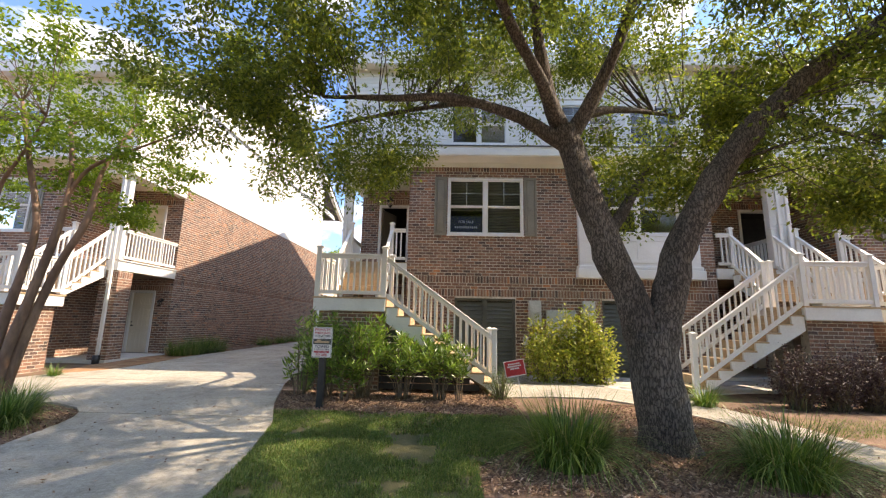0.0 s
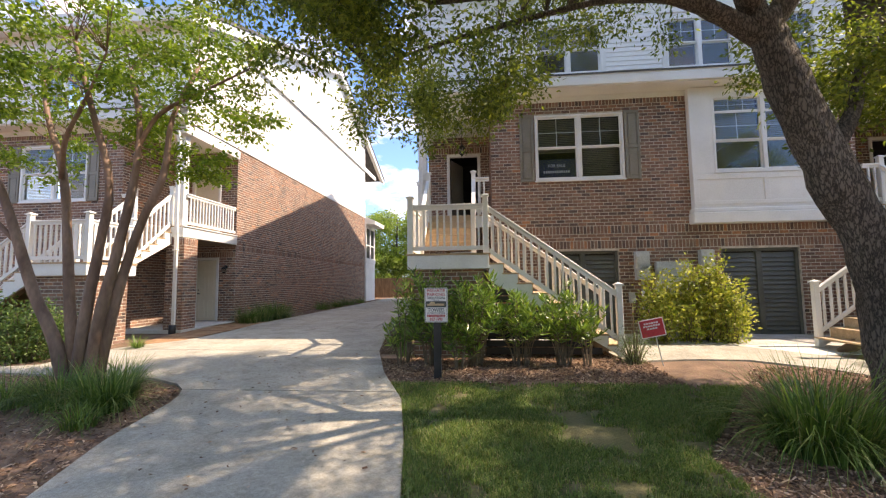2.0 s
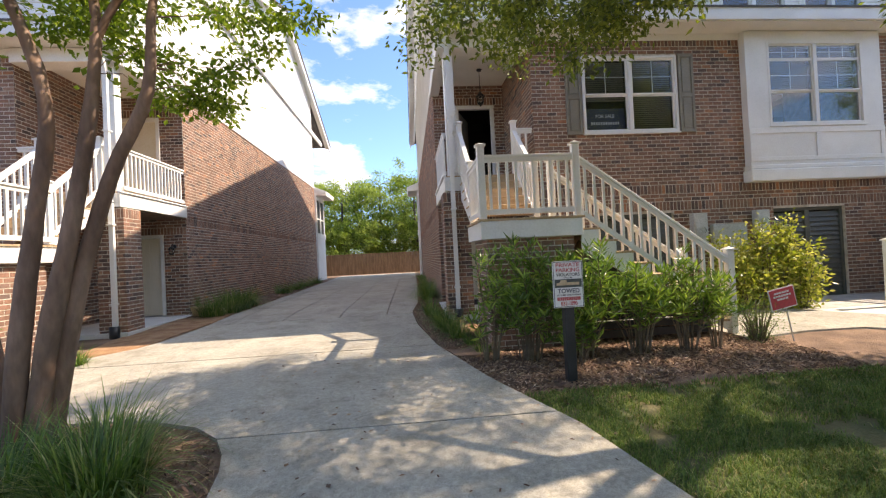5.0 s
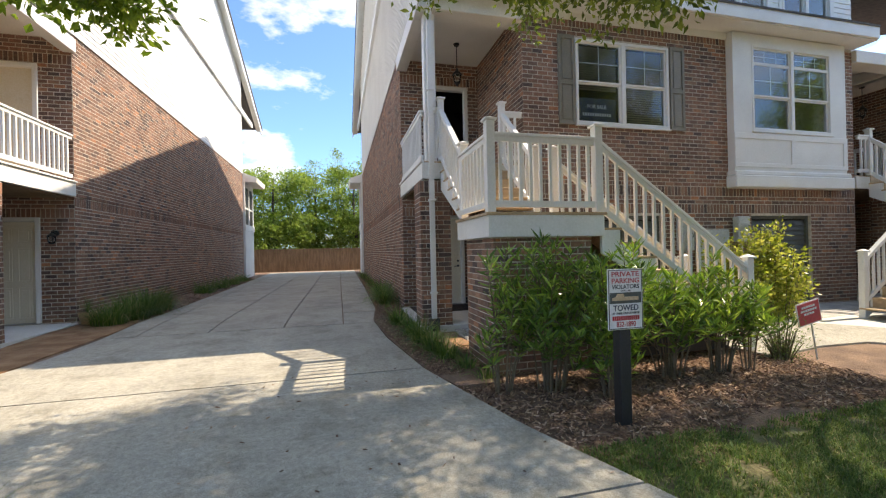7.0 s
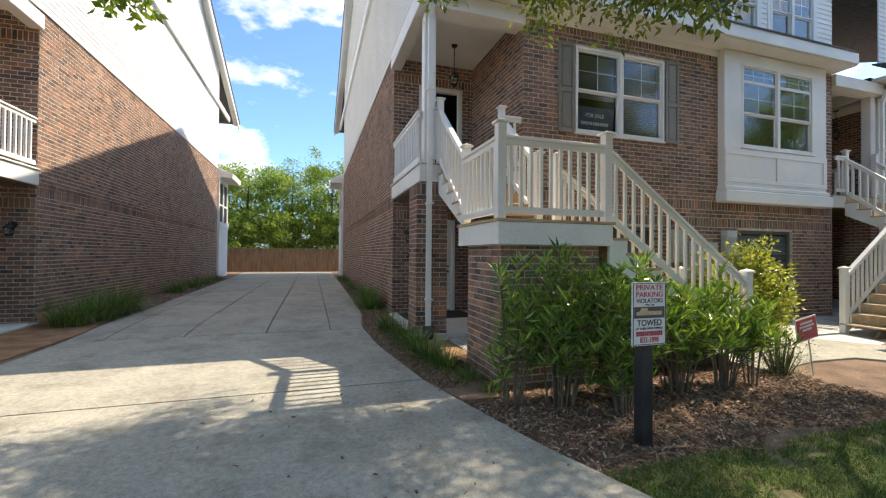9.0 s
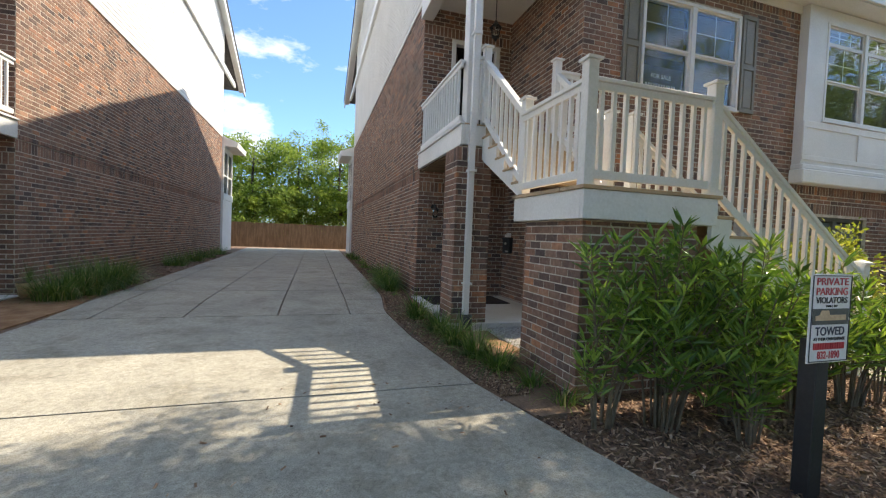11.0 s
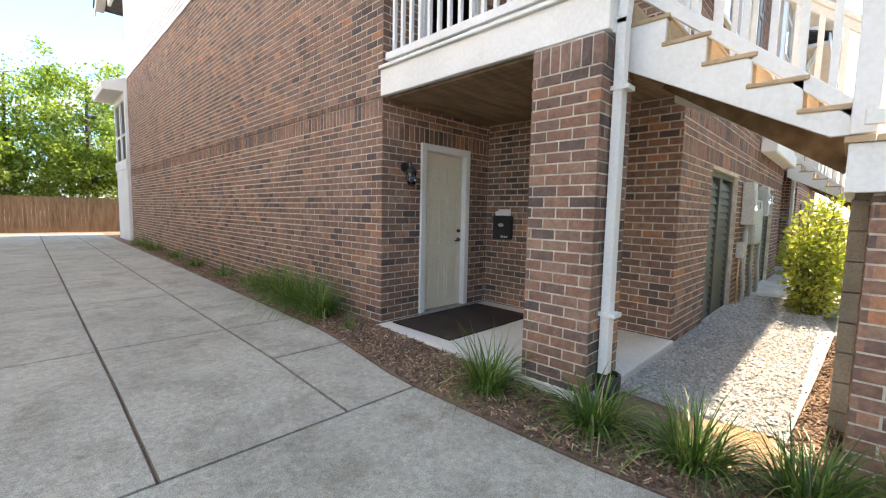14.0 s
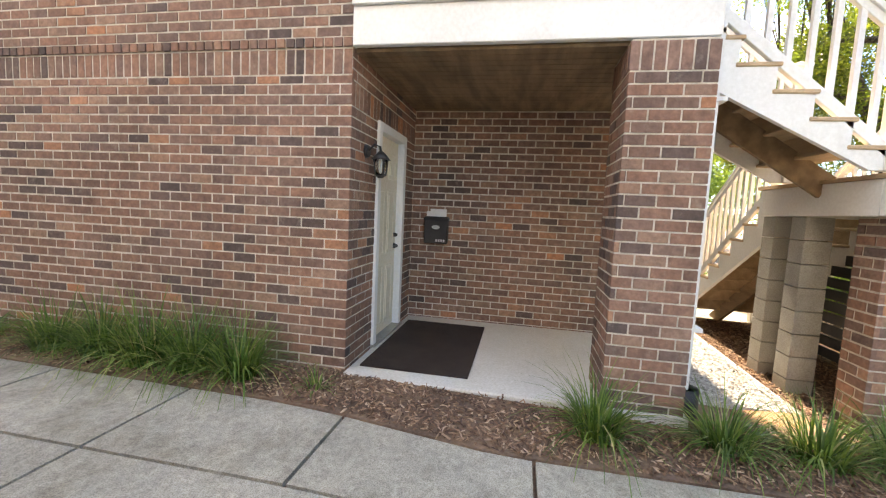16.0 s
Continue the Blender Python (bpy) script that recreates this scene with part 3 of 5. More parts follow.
def railing(p0, p1, material=None, posts=(True, True), label="white painted wooden railing with square balusters", post_h=1.07, h=0.92, group="porch railings", cap=True, drop=(0.0, 0.0)):
    """A rail between two foot points; posts at the ends."""
    material = material or M_WHITE
    p0, p1 = Vector(p0), Vector(p1)
    r = empty("railing", label, "railing", group)
    up = Vector((0, 0, 1))
    bm = bmesh.new()
    beam(bm, p0 + up * h, p1 + up * h, 0.085, 0.04)
    beam(bm, p0 + up * (h - 0.05), p1 + up * (h - 0.05), 0.04, 0.07)
    part("top_rail", bm, material, r, bevel=0.005)
    bm = bmesh.new()
    beam(bm, p0 + up * 0.1, p1 + up * 0.1, 0.045, 0.08)
    part("bottom_rail", bm, material, r, bevel=0.005)
    d = p1 - p0
    flat = Vector((d.x, d.y, 0)).length
    n = max(2, round(flat / 0.135))
    for i in range(1, n):
        q = p0 + d * (i / n)
        bm = bmesh.new()
        beam(bm, q + up * 0.1, q + up * (h - 0.06), 0.036, 0.036, (0, 1, 0))
        part("baluster", bm, material, r)
    for q, on, dr in ((p0, posts[0], drop[0]), (p1, posts[1], drop[1])):
        if on:
            bm = bmesh.new()
            box(bm, q.x - 0.052, q.y - 0.052, q.z - dr, q.x + 0.052, q.y + 0.052, q.z + post_h)
            post = part("newel_post", bm, material, r, bevel=0.005)
            bm = bmesh.new()
            box(bm, q.x - 0.075, q.y - 0.075, q.z + post_h, q.x + 0.075, q.y + 0.075, q.z + post_h + 0.025)
            v = [bm.verts.new((q.x + i * 0.066, q.y + j * 0.066, q.z + post_h + 0.026)) for i, j in ((-1, -1), (1, -1), (1, 1), (-1, 1))]
            t = bm.verts.new((q.x, q.y, q.z + post_h + 0.06))
            for i in range(4):
                bm.faces.new((v[i], v[(i + 1) % 4], t))
            bm.faces.new(v[::-1])
            part("cap", bm, material, post)
    return r


def stringer(bm, top, along, n, run, rise, side, u, thick=0.045, depth=0.2):
    """A cut string of n steps. top: the upper end at tread height; along: unit way down (x, y); side: its sideways shift as (x, y)."""
    prof = []
    for i in range(n):
        prof += [(i * run, -(i + 1) * rise - 0.03), ((i + 1) * run, -(i + 1) * rise - 0.03)]
    prof += [(n * run, -(n + 1) * rise + 0.02), (n * run - 0.12, -(n + 1) * rise + 0.02), (0.0, -rise - depth - 0.12)]
    lo, hi = [], []
    for a, z in prof:
        base = Vector((top[0] + along[0] * a + side[0], top[1] + along[1] * a + side[1], top[2] + z))
        w = Vector((along[1], -along[0], 0)) * thick / 2
        lo.append(bm.verts.new(u.p(*(base - w))))
        hi.append(bm.verts.new(u.p(*(base + w))))
    m = len(prof)
    for vs in (lo, hi[::-1]):
        f = bm.faces.new(vs)
    for i in range(m):
        bm.faces.new((lo[i], hi[i], hi[(i + 1) % m], lo[(i + 1) % m]))
    bm.normal_update()
    bmesh.ops.triangulate(bm, faces=[f for f in bm.faces if len(f.verts) > 4])


def flight(u, top, along, n, run, rise, width, label, closed=True):
    """A stair flight; top is the middle of the upper edge."""
    st = empty("stair_flight", label, "stairs", "porch stairs")
    sx = (along[1], -along[0])
    for k in (-1, 1):
        bm = bmesh.new()
        stringer(bm, top, along, n, run, rise, (sx[0] * k * width / 2, sx[1] * k * width / 2), u)
        part("stringer", bm, M_WHITE, st)
    bm = bmesh.new()
    z = top[2]
    a, b = Vector((top[0] + along[0] * 0.12, top[1] + along[1] * 0.12, z - rise - 0.25)), Vector((top[0] + along[0] * n * run, top[1] + along[1] * n * run, z - (n + 1) * rise - 0.06))
    beam(bm, u.p(*a), u.p(*b), 0.04, 0.2)
    part("carriage", bm, M_TIMBER, st, "bare brown timber carriage under the steps")
    for i in range(n):
        c0, c1 = i * run - 0.02, (i + 1) * run + 0.025
        zz = z - (i + 1) * rise
        q = [(top[0] + along[0] * c + sx[0] * k * (width / 2 + 0.035), top[1] + along[1] * c + sx[1] * k * (width / 2 + 0.035)) for c, k in ((c0, -1), (c1, 1))]
        boxes("tread", [u.b(q[0][0], q[0][1], zz - 0.03, q[1][0], q[1][1], zz)], M_DECK, st, bevel=0.006)
        if closed:
            c0, c1 = i * run, i * run + 0.018
            q = [(top[0] + along[0] * c + sx[0] * k * (width / 2 - 0.023), top[1] + along[1] * c + sx[1] * k * (width / 2 - 0.023)) for c, k in ((c0, -1), (c1, 1))]
            boxes("riser", [u.b(q[0][0], q[0][1], zz + 0.001, q[1][0], q[1][1], zz + rise - 0.031)], M_DECK, st)
    return st


def lantern(u, x, z, face):
    l = empty("wall_lantern", "small black wall lantern with clear glass", "wall lamp", "porch lanterns")
    bm = bmesh.new()
    tube(bm, [u.p(x, face - 0.004, z + 0.1), u.p(x, face - 0.03, z + 0.1)], [0.06, 0.05], 12)
    part("backplate", bm, M_BLACK, l)
    bm = bmesh.new()
    tube(bm, [u.p(x, face - 0.02, z + 0.1), u.p(x, face - 0.08, z + 0.16), u.p(x, face - 0.13, z + 0.14), u.p(x, face - 0.14, z + 0.08)], [0.011] * 4, 6)
    part("arm", bm, M_BLACK, l)
    bm = bmesh.new()
    tube(bm, [u.p(x, face - 0.14, z + 0.1), u.p(x, face - 0.14, z + 0.075), u.p(x, face - 0.14, z + 0.03)], [0.02, 0.045, 0.085], 8)
    part("hood", bm, M_BLACK, l)
    bm = bmesh.new()
    tube(bm, [u.p(x, face - 0.14, z + 0.03), u.p(x, face - 0.14, z - 0.1)], [0.06, 0.045], 8)
    part("glass", bm, M_GLASS, l)
    bm = bmesh.new()
    for k in range(4):
        c, s = math.cos(k * math.pi / 2 + 0.8), math.sin(k * math.pi / 2 + 0.8)
        beam(bm, u.p(x + 0.066 * c, face - 0.14 + 0.066 * s, z + 0.03), u.p(x + 0.05 * c, face - 0.14 + 0.05 * s, z - 0.1), 0.009, 0.009, (0.3, 1, 0))
    tube(bm, [u.p(x, face - 0.14, z - 0.1), u.p(x, face - 0.14, z - 0.125)], [0.055, 0.02], 8)
    part("cage", bm, M_BLACK, l)


def pendant(u, x, y, z, top):
    l = empty("pendant_lantern", "black hanging porch lantern on a rod", "hanging lamp", "porch lanterns")
    bm = bmesh.new()
    tube(bm, [u.p(x, y, top - 0.002), u.p(x, y, top - 0.04)], [0.07, 0.05], 12)
    tube(bm, [u.p(x, y, top - 0.03), u.p(x, y, z + 0.25)], [0.009, 0.009], 6)
    part("rod", bm, M_BLACK, l)
    bm = bmesh.new()
    tube(bm, [u.p(x, y, z + 0.27), u.p(x, y, z + 0.2), u.p(x, y, z + 0.13)], [0.015, 0.05, 0.12], 8)
    part("hood", bm, M_BLACK, l)
    bm = bmesh.new()
    tube(bm, [u.p(x, y, z + 0.13), u.p(x, y, z - 0.05)], [0.09, 0.06], 6)
    part("glass", bm, M_GLASS, l)
    bm = bmesh.new()
    for k in range(6):
        c, s = math.cos(k * math.pi / 3), math.sin(k * math.pi / 3)
        beam(bm, u.p(x + 0.095 * c, y + 0.095 * s, z + 0.13), u.p(x + 0.065 * c, y + 0.065 * s, z - 0.05), 0.01, 0.01, (0.3, 1, 0))
    tube(bm, [u.p(x, y, z - 0.05), u.p(x, y, z - 0.07), u.p(x, y, z - 0.12)], [0.07, 0.04, 0.01], 8)
    part("cage", bm, M_BLACK, l)


def siding_boards(wall, rows):
    """Lapped boards; rows: (ax, ay, bx, by, z, nx, ny), each a board from a to b at height z that looks along n."""
    e = 0.118
    for ax, ay, bx, by, z, nx, ny in rows:
        verts = []
        for (px, py) in ((ax, ay), (bx, by)):
            verts += [(px + nx * 0.022, py + ny * 0.022, z), (px + nx * 0.006, py + ny * 0.006, z + e + 0.012), (px - nx * 0.01, py - ny * 0.01, z + e + 0.012), (px - nx * 0.01, py - ny * 0.01, z)]
        mesh_from("siding_board", verts, [(0, 4, 5, 1), (3, 7, 4, 0), (0, 1, 2, 3), (4, 7, 6, 5)], M_SIDING, wall)


def roof_z(y):
    """The underside of the roof over a place."""
    return float(np.interp(y, [11.0, 23.2, 33.5], [9.2, 13.95, 9.9]))


def house_front(u, end, tag, ev):
    """The street wall with its windows, bay and garage screens."""
    Z0, ZB, ZE = 0.0, 6.1, 9.2
    # front wall
    x0, x1 = -1.3, 3.52
    wins = [(-0.21, 1.92, 4.0, 5.65), (3.9, 6.18, 4.04, 5.87)]
    ups = [(-0.17, 1.5, 6.68, 7.98), (3.02, 4.6, 6.68, 7.98), (4.98, 6.46, 6.68, 7.98)]
    doors = [(0.03, 1.68, 0.0, 2.25), (4.0, 5.72, 0.0, 2.25)]
    holes = [wins[0], wins[1], *ups, *doors]
    hu = [(*u.span(a, b), c, d) for a, b, c, d in holes]
    f = FACE + u.oy
    sx = u.span(x0, 7.1)
    w = wall_with_holes("wall_front_" + tag, "x", f, 0.2, sx[0], sx[1], Z0, ZE + 0.1, hu, M_MORTAR, "brown brick town house front with lapped upper boards")
    bx = u.span(x0, 3.45)
    lay(w, brick_rows(bx[0], bx[1], 0.03, ZB, hu[:1] + hu[-2:], (2.67, 2.28, 5.85), phase=bx[0]), "x", f, -1)
    bx = u.span(3.45, 7.1)
    lay(w, brick_rows(bx[0], bx[1], 0.03, 2.9, hu[-2:], (2.67, 2.28), phase=bx[0]), "x", f, -1)
    bx = u.span(6.62, 7.1)
    lay(w, brick_rows(bx[0], bx[1], 2.92, ZB, (), (), phase=bx[0]), "x", f, -1)
    # bay
    bay = empty("bay", "white panelled bay with paired windows", "bay", kind="structure")
    bf = FACE - 0.16
    a, b, c, d = wins[1]
    boxes("bay_panel", [u.b(3.4, bf, 2.92, a, FACE - 0.003, 6.1), u.b(b, bf, 2.92, 6.62, FACE - 0.003, 6.1), u.b(a, bf, 2.92, b, FACE - 0.003, c), u.b(a, bf, d, b, FACE - 0.003, 6.1)], M_WHITE, bay)
    boxes("skirt", [u.b(3.32, bf - 0.1, 2.82, 6.7, FACE - 0.01, 3.08), u.b(3.35, bf - 0.06, 3.08, 6.67, FACE - 0.01, 3.18)], M_WHITE, bay, bevel=0.02)
    boxes("trim", [u.b(3.4, bf - 0.02, 3.26, 6.62, bf - 0.002, 3.35), u.b(3.4, bf - 0.02, 3.86, 6.62, bf - 0.002, 3.98)] + [u.b(q, bf - 0.019, 3.35, q + 0.12, bf - 0.002, 3.86) for q in (3.4, 4.95, 6.5)], M_WHITE, bay, bevel=0.005)
    sash_window(u, *wins[1][:2], wins[1][2], wins[1][3], bf + 0.02, 2, 0.33, "white bay window with transom lights and blinds")
    sash_window(u, *wins[0][:2], wins[0][2], wins[0][3], FACE, 2, 0.0, "white paired double-hung window with half-drawn blinds")
    for a in ups:
        sash_window(u, *a, FACE - 0.01, 2, 0.0, "white upstairs double-hung window with blinds")
    shutter(u, -0.585, -0.235, 3.98, 5.68, FACE)
    shutter(u, 1.945, 2.295, 3.98, 5.68, FACE)
    for a, b, c, d in doors:
        louver_door(u, a, b, gz(f), d, FACE + 0.06)
    # eave between storeys and the lapped boards above
    boxes("soffit", [u.b(-3.35 if end else -3.6, FACE - 0.5, 6.12, 7.1, FACE - 0.024, 6.2)], M_WHITE, ev)
    boxes("fascia", [u.b(-3.38 if end else -3.6, FACE - 0.54, 6.14, 7.1, FACE - 0.5, 6.42)], M_WHITE, ev, bevel=0.01)
    bm = bmesh.new()
    prism(bm, [(FACE - 0.56 + u.oy, 6.43), (FACE - 0.025 + u.oy, 6.6), (FACE - 0.025 + u.oy, 6.56), (FACE - 0.56 + u.oy, 6.39)], "x", *u.span(-3.38 if end else -3.6, 7.1))
    part("shingles", bm, M_ROOF, ev)
    boxes("frieze", [u.b(x0, FACE - 0.03, 5.98, 3.4, FACE - 0.008, 6.12)], M_WHITE, ev)
    rows = []
    z = 6.6
    while z < ZE:
        cuts = [tuple(u.span(x0 - 2.0, 7.1))]
        for a, b, c, d in ups:
            h0, h1 = u.span(a - 0.09, b + 0.09)
            if c - 0.1 < z + 0.12 and d + 0.1 > z:
                cuts = [q for p, r in cuts for q in ((p, min(r, h0)), (max(p, h1), r)) if q[1] - q[0] > 0.02]
        rows += [(p, f, r, f, z, 0, -1) for p, r in cuts]
        z += 0.118
    siding_boards(w, rows)
    boxes("casing", [q for a, b, c, d in ups for q in (u.b(a - 0.09, FACE - 0.03, c - 0.1, a, FACE - 0.005, d + 0.1), u.b(b, FACE - 0.03, c - 0.1, b + 0.09, FACE - 0.005, d + 0.1), u.b(a, FACE - 0.03, d, b, FACE - 0.005, d + 0.1), u.b(a, FACE - 0.03, c - 0.1, b, FACE - 0.005, c - 0.036))], M_WHITE, w)


def house(u, end, tag, near=False, front=True):
    """One unit. end: it stands at the end of its row, with an outer side wall."""
    Z0, ZB, ZE = 0.0, 6.1, 9.2
    f = FACE + u.oy
    ev = empty("cornice", "white painted cornice between brick and siding", "cornice", kind="structure")
    if front:
        house_front(u, end, tag, ev)
    # recess behind the porch
    fdoor, ldoor = (-2.62, -1.57, DECK + 0.02, 5.55), (-2.62, -1.72, 0.33, 2.47)
    r = RECESS + u.oy
    hr = [(*u.span(fdoor[0], fdoor[1]), fdoor[2], fdoor[3]), (*u.span(ldoor[0], ldoor[1]), ldoor[2], ldoor[3])]
    rx = u.span(SIDE, -1.3)
    w = wall_with_holes("wall_porch_" + tag, "x", r, 0.2, rx[0], rx[1], Z0, 6.2, hr, M_MORTAR, "brown brick wall at the back of the porch")
    lay(w, brick_rows(rx[0], rx[1], 0.03, ZB, hr, (2.47, 5.55), phase=u.x(SIDE)), "x", r, -1, (lambda b: b[3] < 2.75) if near else None)
    xx = u.x(-1.3)
    w = wall_with_holes("wall_recess_" + tag, "y", xx, 0.2 * u.s, f + 0.2, r, Z0, 6.2, [], M_MORTAR, "brown brick return wall of the porch recess")
    lay(w, brick_rows(f, r, 0.03, ZB, (), (), phase=r), "y", xx, -1 if u.s > 0 else 1, (lambda b: b[3] < 1.75) if near else None)
    panel_door(u, *ldoor, RECESS, "closed cream six-panel door with black lever")
    # open front door upstairs
    d = empty("front_door", "open dark front door in a white casing", "door", kind="structure")
    boxes("casing", [u.b(fdoor[0], RECESS - 0.03, fdoor[2], fdoor[0] + 0.09, RECESS + 0.1, fdoor[3]), u.b(fdoor[1] - 0.09, RECESS - 0.03, fdoor[2], fdoor[1], RECESS + 0.1, fdoor[3]), u.b(fdoor[0] + 0.09, RECESS - 0.03, fdoor[3] - 0.09, fdoor[1] - 0.09, RECESS + 0.1, fdoor[3])], M_WHITE, d, bevel=0.006)
    if u.mx < -5:
        boxes("leaf", [u.b(fdoor[0] + 0.09, RECESS + 0.05, fdoor[2], fdoor[1] - 0.09, RECESS + 0.1, fdoor[3] - 0.09)], M_CREAM, d)
    else:
        bm = bmesh.new()
        beam(bm, u.p(fdoor[0] + 0.11, RECESS + 0.1, 4.35), u.p(fdoor[0] + 0.45, RECESS + 0.9, 4.35), 0.045, 2.1)
        part("leaf", bm, M_SHUTTER, d, "open dark wooden leaf")
    # porch roof
    boxes("porch_ceiling", [u.b(SIDE, FACE + 0.0, 6.1, -1.3, RECESS, 6.16)], M_WHITE, ev)
    boxes("porch_beam", [u.b(SIDE - 0.08, FACE - 0.1, 5.82, -1.3, FACE + 0.3, 6.1), u.b(SIDE - 0.08, FACE + 0.3, 5.82, SIDE + 0.16, RECESS - 0.01, 6.1)], M_WHITE, ev, bevel=0.01)
    pendant(u, -2.1, 12.84, 5.3, 6.1)
    lantern(u, -2.88, 2.05, RECESS)
    # deck
    dk = empty("porch_deck", "white-edged wooden porch deck on joists", "deck", "porch decks")
    n = 18
    for i in range(n):
        a = -3.2 + 1.9 * i / n
        boxes("deck_board", [u.b(a + 0.003, 11.3, DECK - 0.03, a + 1.9 / n - 0.003, RECESS - 0.012, DECK)], M_DECK, dk)
    n = 16
    for i in range(n):
        a = -3.17 + 1.84 * i / n
        boxes("soffit_board", [u.b(a + 0.006, 11.34, 2.86, a + 1.84 / n - 0.006, RECESS - 0.012, 2.885)], M_TIMBER, dk)
    boxes("fascia", [u.b(-3.24, 11.26, 2.885, -3.18, RECESS - 0.012, 3.168), u.b(-3.18, 11.26, 2.885, -1.31, 11.31, 3.168)], M_WHITE, dk, bevel=0.006)
    boxes("edge_board", [u.b(-3.27, 11.24, 3.17, -3.2, RECESS - 0.012, 3.203)], M_WHITE, dk, bevel=0.004)
    # column, post and downpipe
    col = empty("brick_column", "square brown brick column under the porch corner", "column", "brick columns")
    boxes("core", [u.b(-3.276, 11.281, 0.1, -2.749, 11.814, 2.86)], M_MORTAR, col)
    for face, axis, out, q0, q1 in ((11.28, "x", -1, -3.28, -2.745), (11.815, "x", 1, -3.28, -2.745), (-3.277, "y", -1, 11.275, 11.82), (-2.748, "y", 1, 11.275, 11.82)):
        if axis == "x":
            a, b = u.span(q0, q1)
            lay(col, brick_rows(a, b, 0.15, 2.66, (), (), a) + brick_rows(a, b, 2.66, 2.86, (), (2.66,), a), "x", face + u.oy, out, (lambda b: True) if near and out < 0 else None)
        else:
            lay(col, brick_rows(q0 + u.oy, q1 + u.oy, 0.15, 2.66, (), (), q0 + u.oy + 0.1) + brick_rows(q0 + u.oy, q1 + u.oy, 2.66, 2.86, (), (2.66,), q0 + u.oy), "y", u.x(face), out * u.s, (lambda b: True) if near and out < 0 else None)
    post = boxes("porch_post", [u.b(-3.14, 11.36, DECK, -2.94, 11.56, 5.82)], M_WHITE, None, bevel=0.008)
    tagged(post, "white square porch post on the deck corner", "post", "porch posts")
    dp = empty("downpipe", "white rectangular rainwater downpipe with black drain collar", "downpipe", "downpipes")
    bm = bmesh.new()
    for a, b in (((-3.08, 10.98, 6.2), (-3.08, 11.1, 5.9)), ((-3.08, 11.1, 5.93), (-3.08, 11.2, 5.6)), ((-3.08, 11.2, 5.63), (-3.08, 11.2, 3.3)), ((-3.08, 11.2, 3.33), (-3.08, 11.23, 2.95)), ((-3.08, 11.23, 2.98), (-3.08, 11.23, 0.42))):
        beam(bm, u.p(*a), u.p(*b), 0.085, 0.065, (0, 1, 0.01))
    part("pipe", bm, M_WHITE, dp)
    bm = bmesh.new()
    tube(bm, [u.p(-3.08, 11.2, 0.2), u.p(-3.08, 11.2, 0.47), u.p(-3.08, 11.2, 0.47), u.p(-3.08, 11.2, 0.43)], [0.088, 0.092, 0.075, 0.072], 14)
    part("drain_collar", bm, M_BLACK, dp, "black corrugated plastic collar")
    for zz in (0.9, 2.5, 4.4):
        boxes("strap", [u.b(-3.14, 11.15, zz, -3.02, 11.275, zz + 0.03)], M_WHITE, dp)
    # slab
    s = boxes("porch_slab", [u.b(-3.3, 11.24, 0.1, -1.31, RECESS - 0.01, 0.335)], M_SLAB, None, bevel=0.01)
    tagged(s, "pale concrete porch slab", "slab", kind="structure")
    # stairs
    flight(u, (-2.32, 11.26, DECK), (0, -1), 5, 0.25, 0.188, 1.14, "white-sided upper porch stair with tan treads")
    flight(u, (-1.45, 9.37, 2.07), (1, 0), 9, 0.262, 0.187, 1.06, "white-sided lower porch stair with open wooden treads", True)
    L = empty("stair_landing", "white-edged wooden stair landing on a brick pier", "landing", "stair landings")
    n = 11
    for i in range(n):
        a = 8.74 + 1.33 * i / n
        boxes("deck_board", [u.b(-3.0, a + 0.003, 2.04, -1.42, a + 1.33 / n - 0.003, 2.072)], M_DECK, L)
    for q in ((-2.98, 8.76, -1.45, 8.81), (-2.98, 8.81, -2.93, 10.05), (-1.5, 8.81, -1.45, 10.05), (-2.93, 10.0, -1.5, 10.05)):
        boxes("fascia", [u.b(q[0], q[1], 1.78, q[2], q[3], 2.038)], M_WHITE, L, bevel=0.005)
    pier = empty("brick_pier", "brown brick pier wall under the stair landing", "brick pier", "brick piers")
    boxes("core", [u.b(-2.874, 8.896, 0, -2.6, 9.934, 1.78), u.b(-2.6, 8.896, 0, -1.55, 9.1, 1.78)], M_MORTAR, pier)
    a, b = u.span(-2.88, -1.55)
    lay(pier, brick_rows(a, b, 0.03, 1.78, (), (), a), "x", 8.895 + u.oy, -1, None)
    lay(pier, brick_rows(8.89 + u.oy, 9.935 + u.oy, 0.03, 1.78, (), (), 8.99 + u.oy), "y", u.x(-2.875), -u.s, (lambda b: True) if near else None)
    a, b = u.span(-2.88, -2.6)
    lay(pier, brick_rows(a, b, 0.03, 1.78, (), (), a), "x", 9.935 + u.oy, 1, None)
    for bxx in (-2.05, -1.6):
        bp = empty("block_pier", "grey concrete block pier under the stairs", "block pier", "block piers")
        for k in range(8):
            boxes("block", [u.b(bxx - 0.1, 9.8, 0.1 + k * 0.21, bxx + 0.1, 10.02, 0.1 + k * 0.21 + 0.202)], M_BLOCK, bp, bevel=0.004)
    # rails
    railing(u.p(-3.19, 11.45, DECK), u.p(-3.19, RECESS - 0.06, DECK), posts=(False, False))
    railing(u.p(-3.02, 11.3, DECK), u.p(-2.89, 11.26, DECK), posts=(False, True))
    railing(u.p(-1.75, 11.26, DECK), u.p(-1.36, 11.26, DECK), posts=(True, False))
    for xx in (-2.89, -1.75):
        railing(u.p(xx, 11.26, DECK - 0.02), u.p(xx, 10.0, 2.09), posts=(False, True))
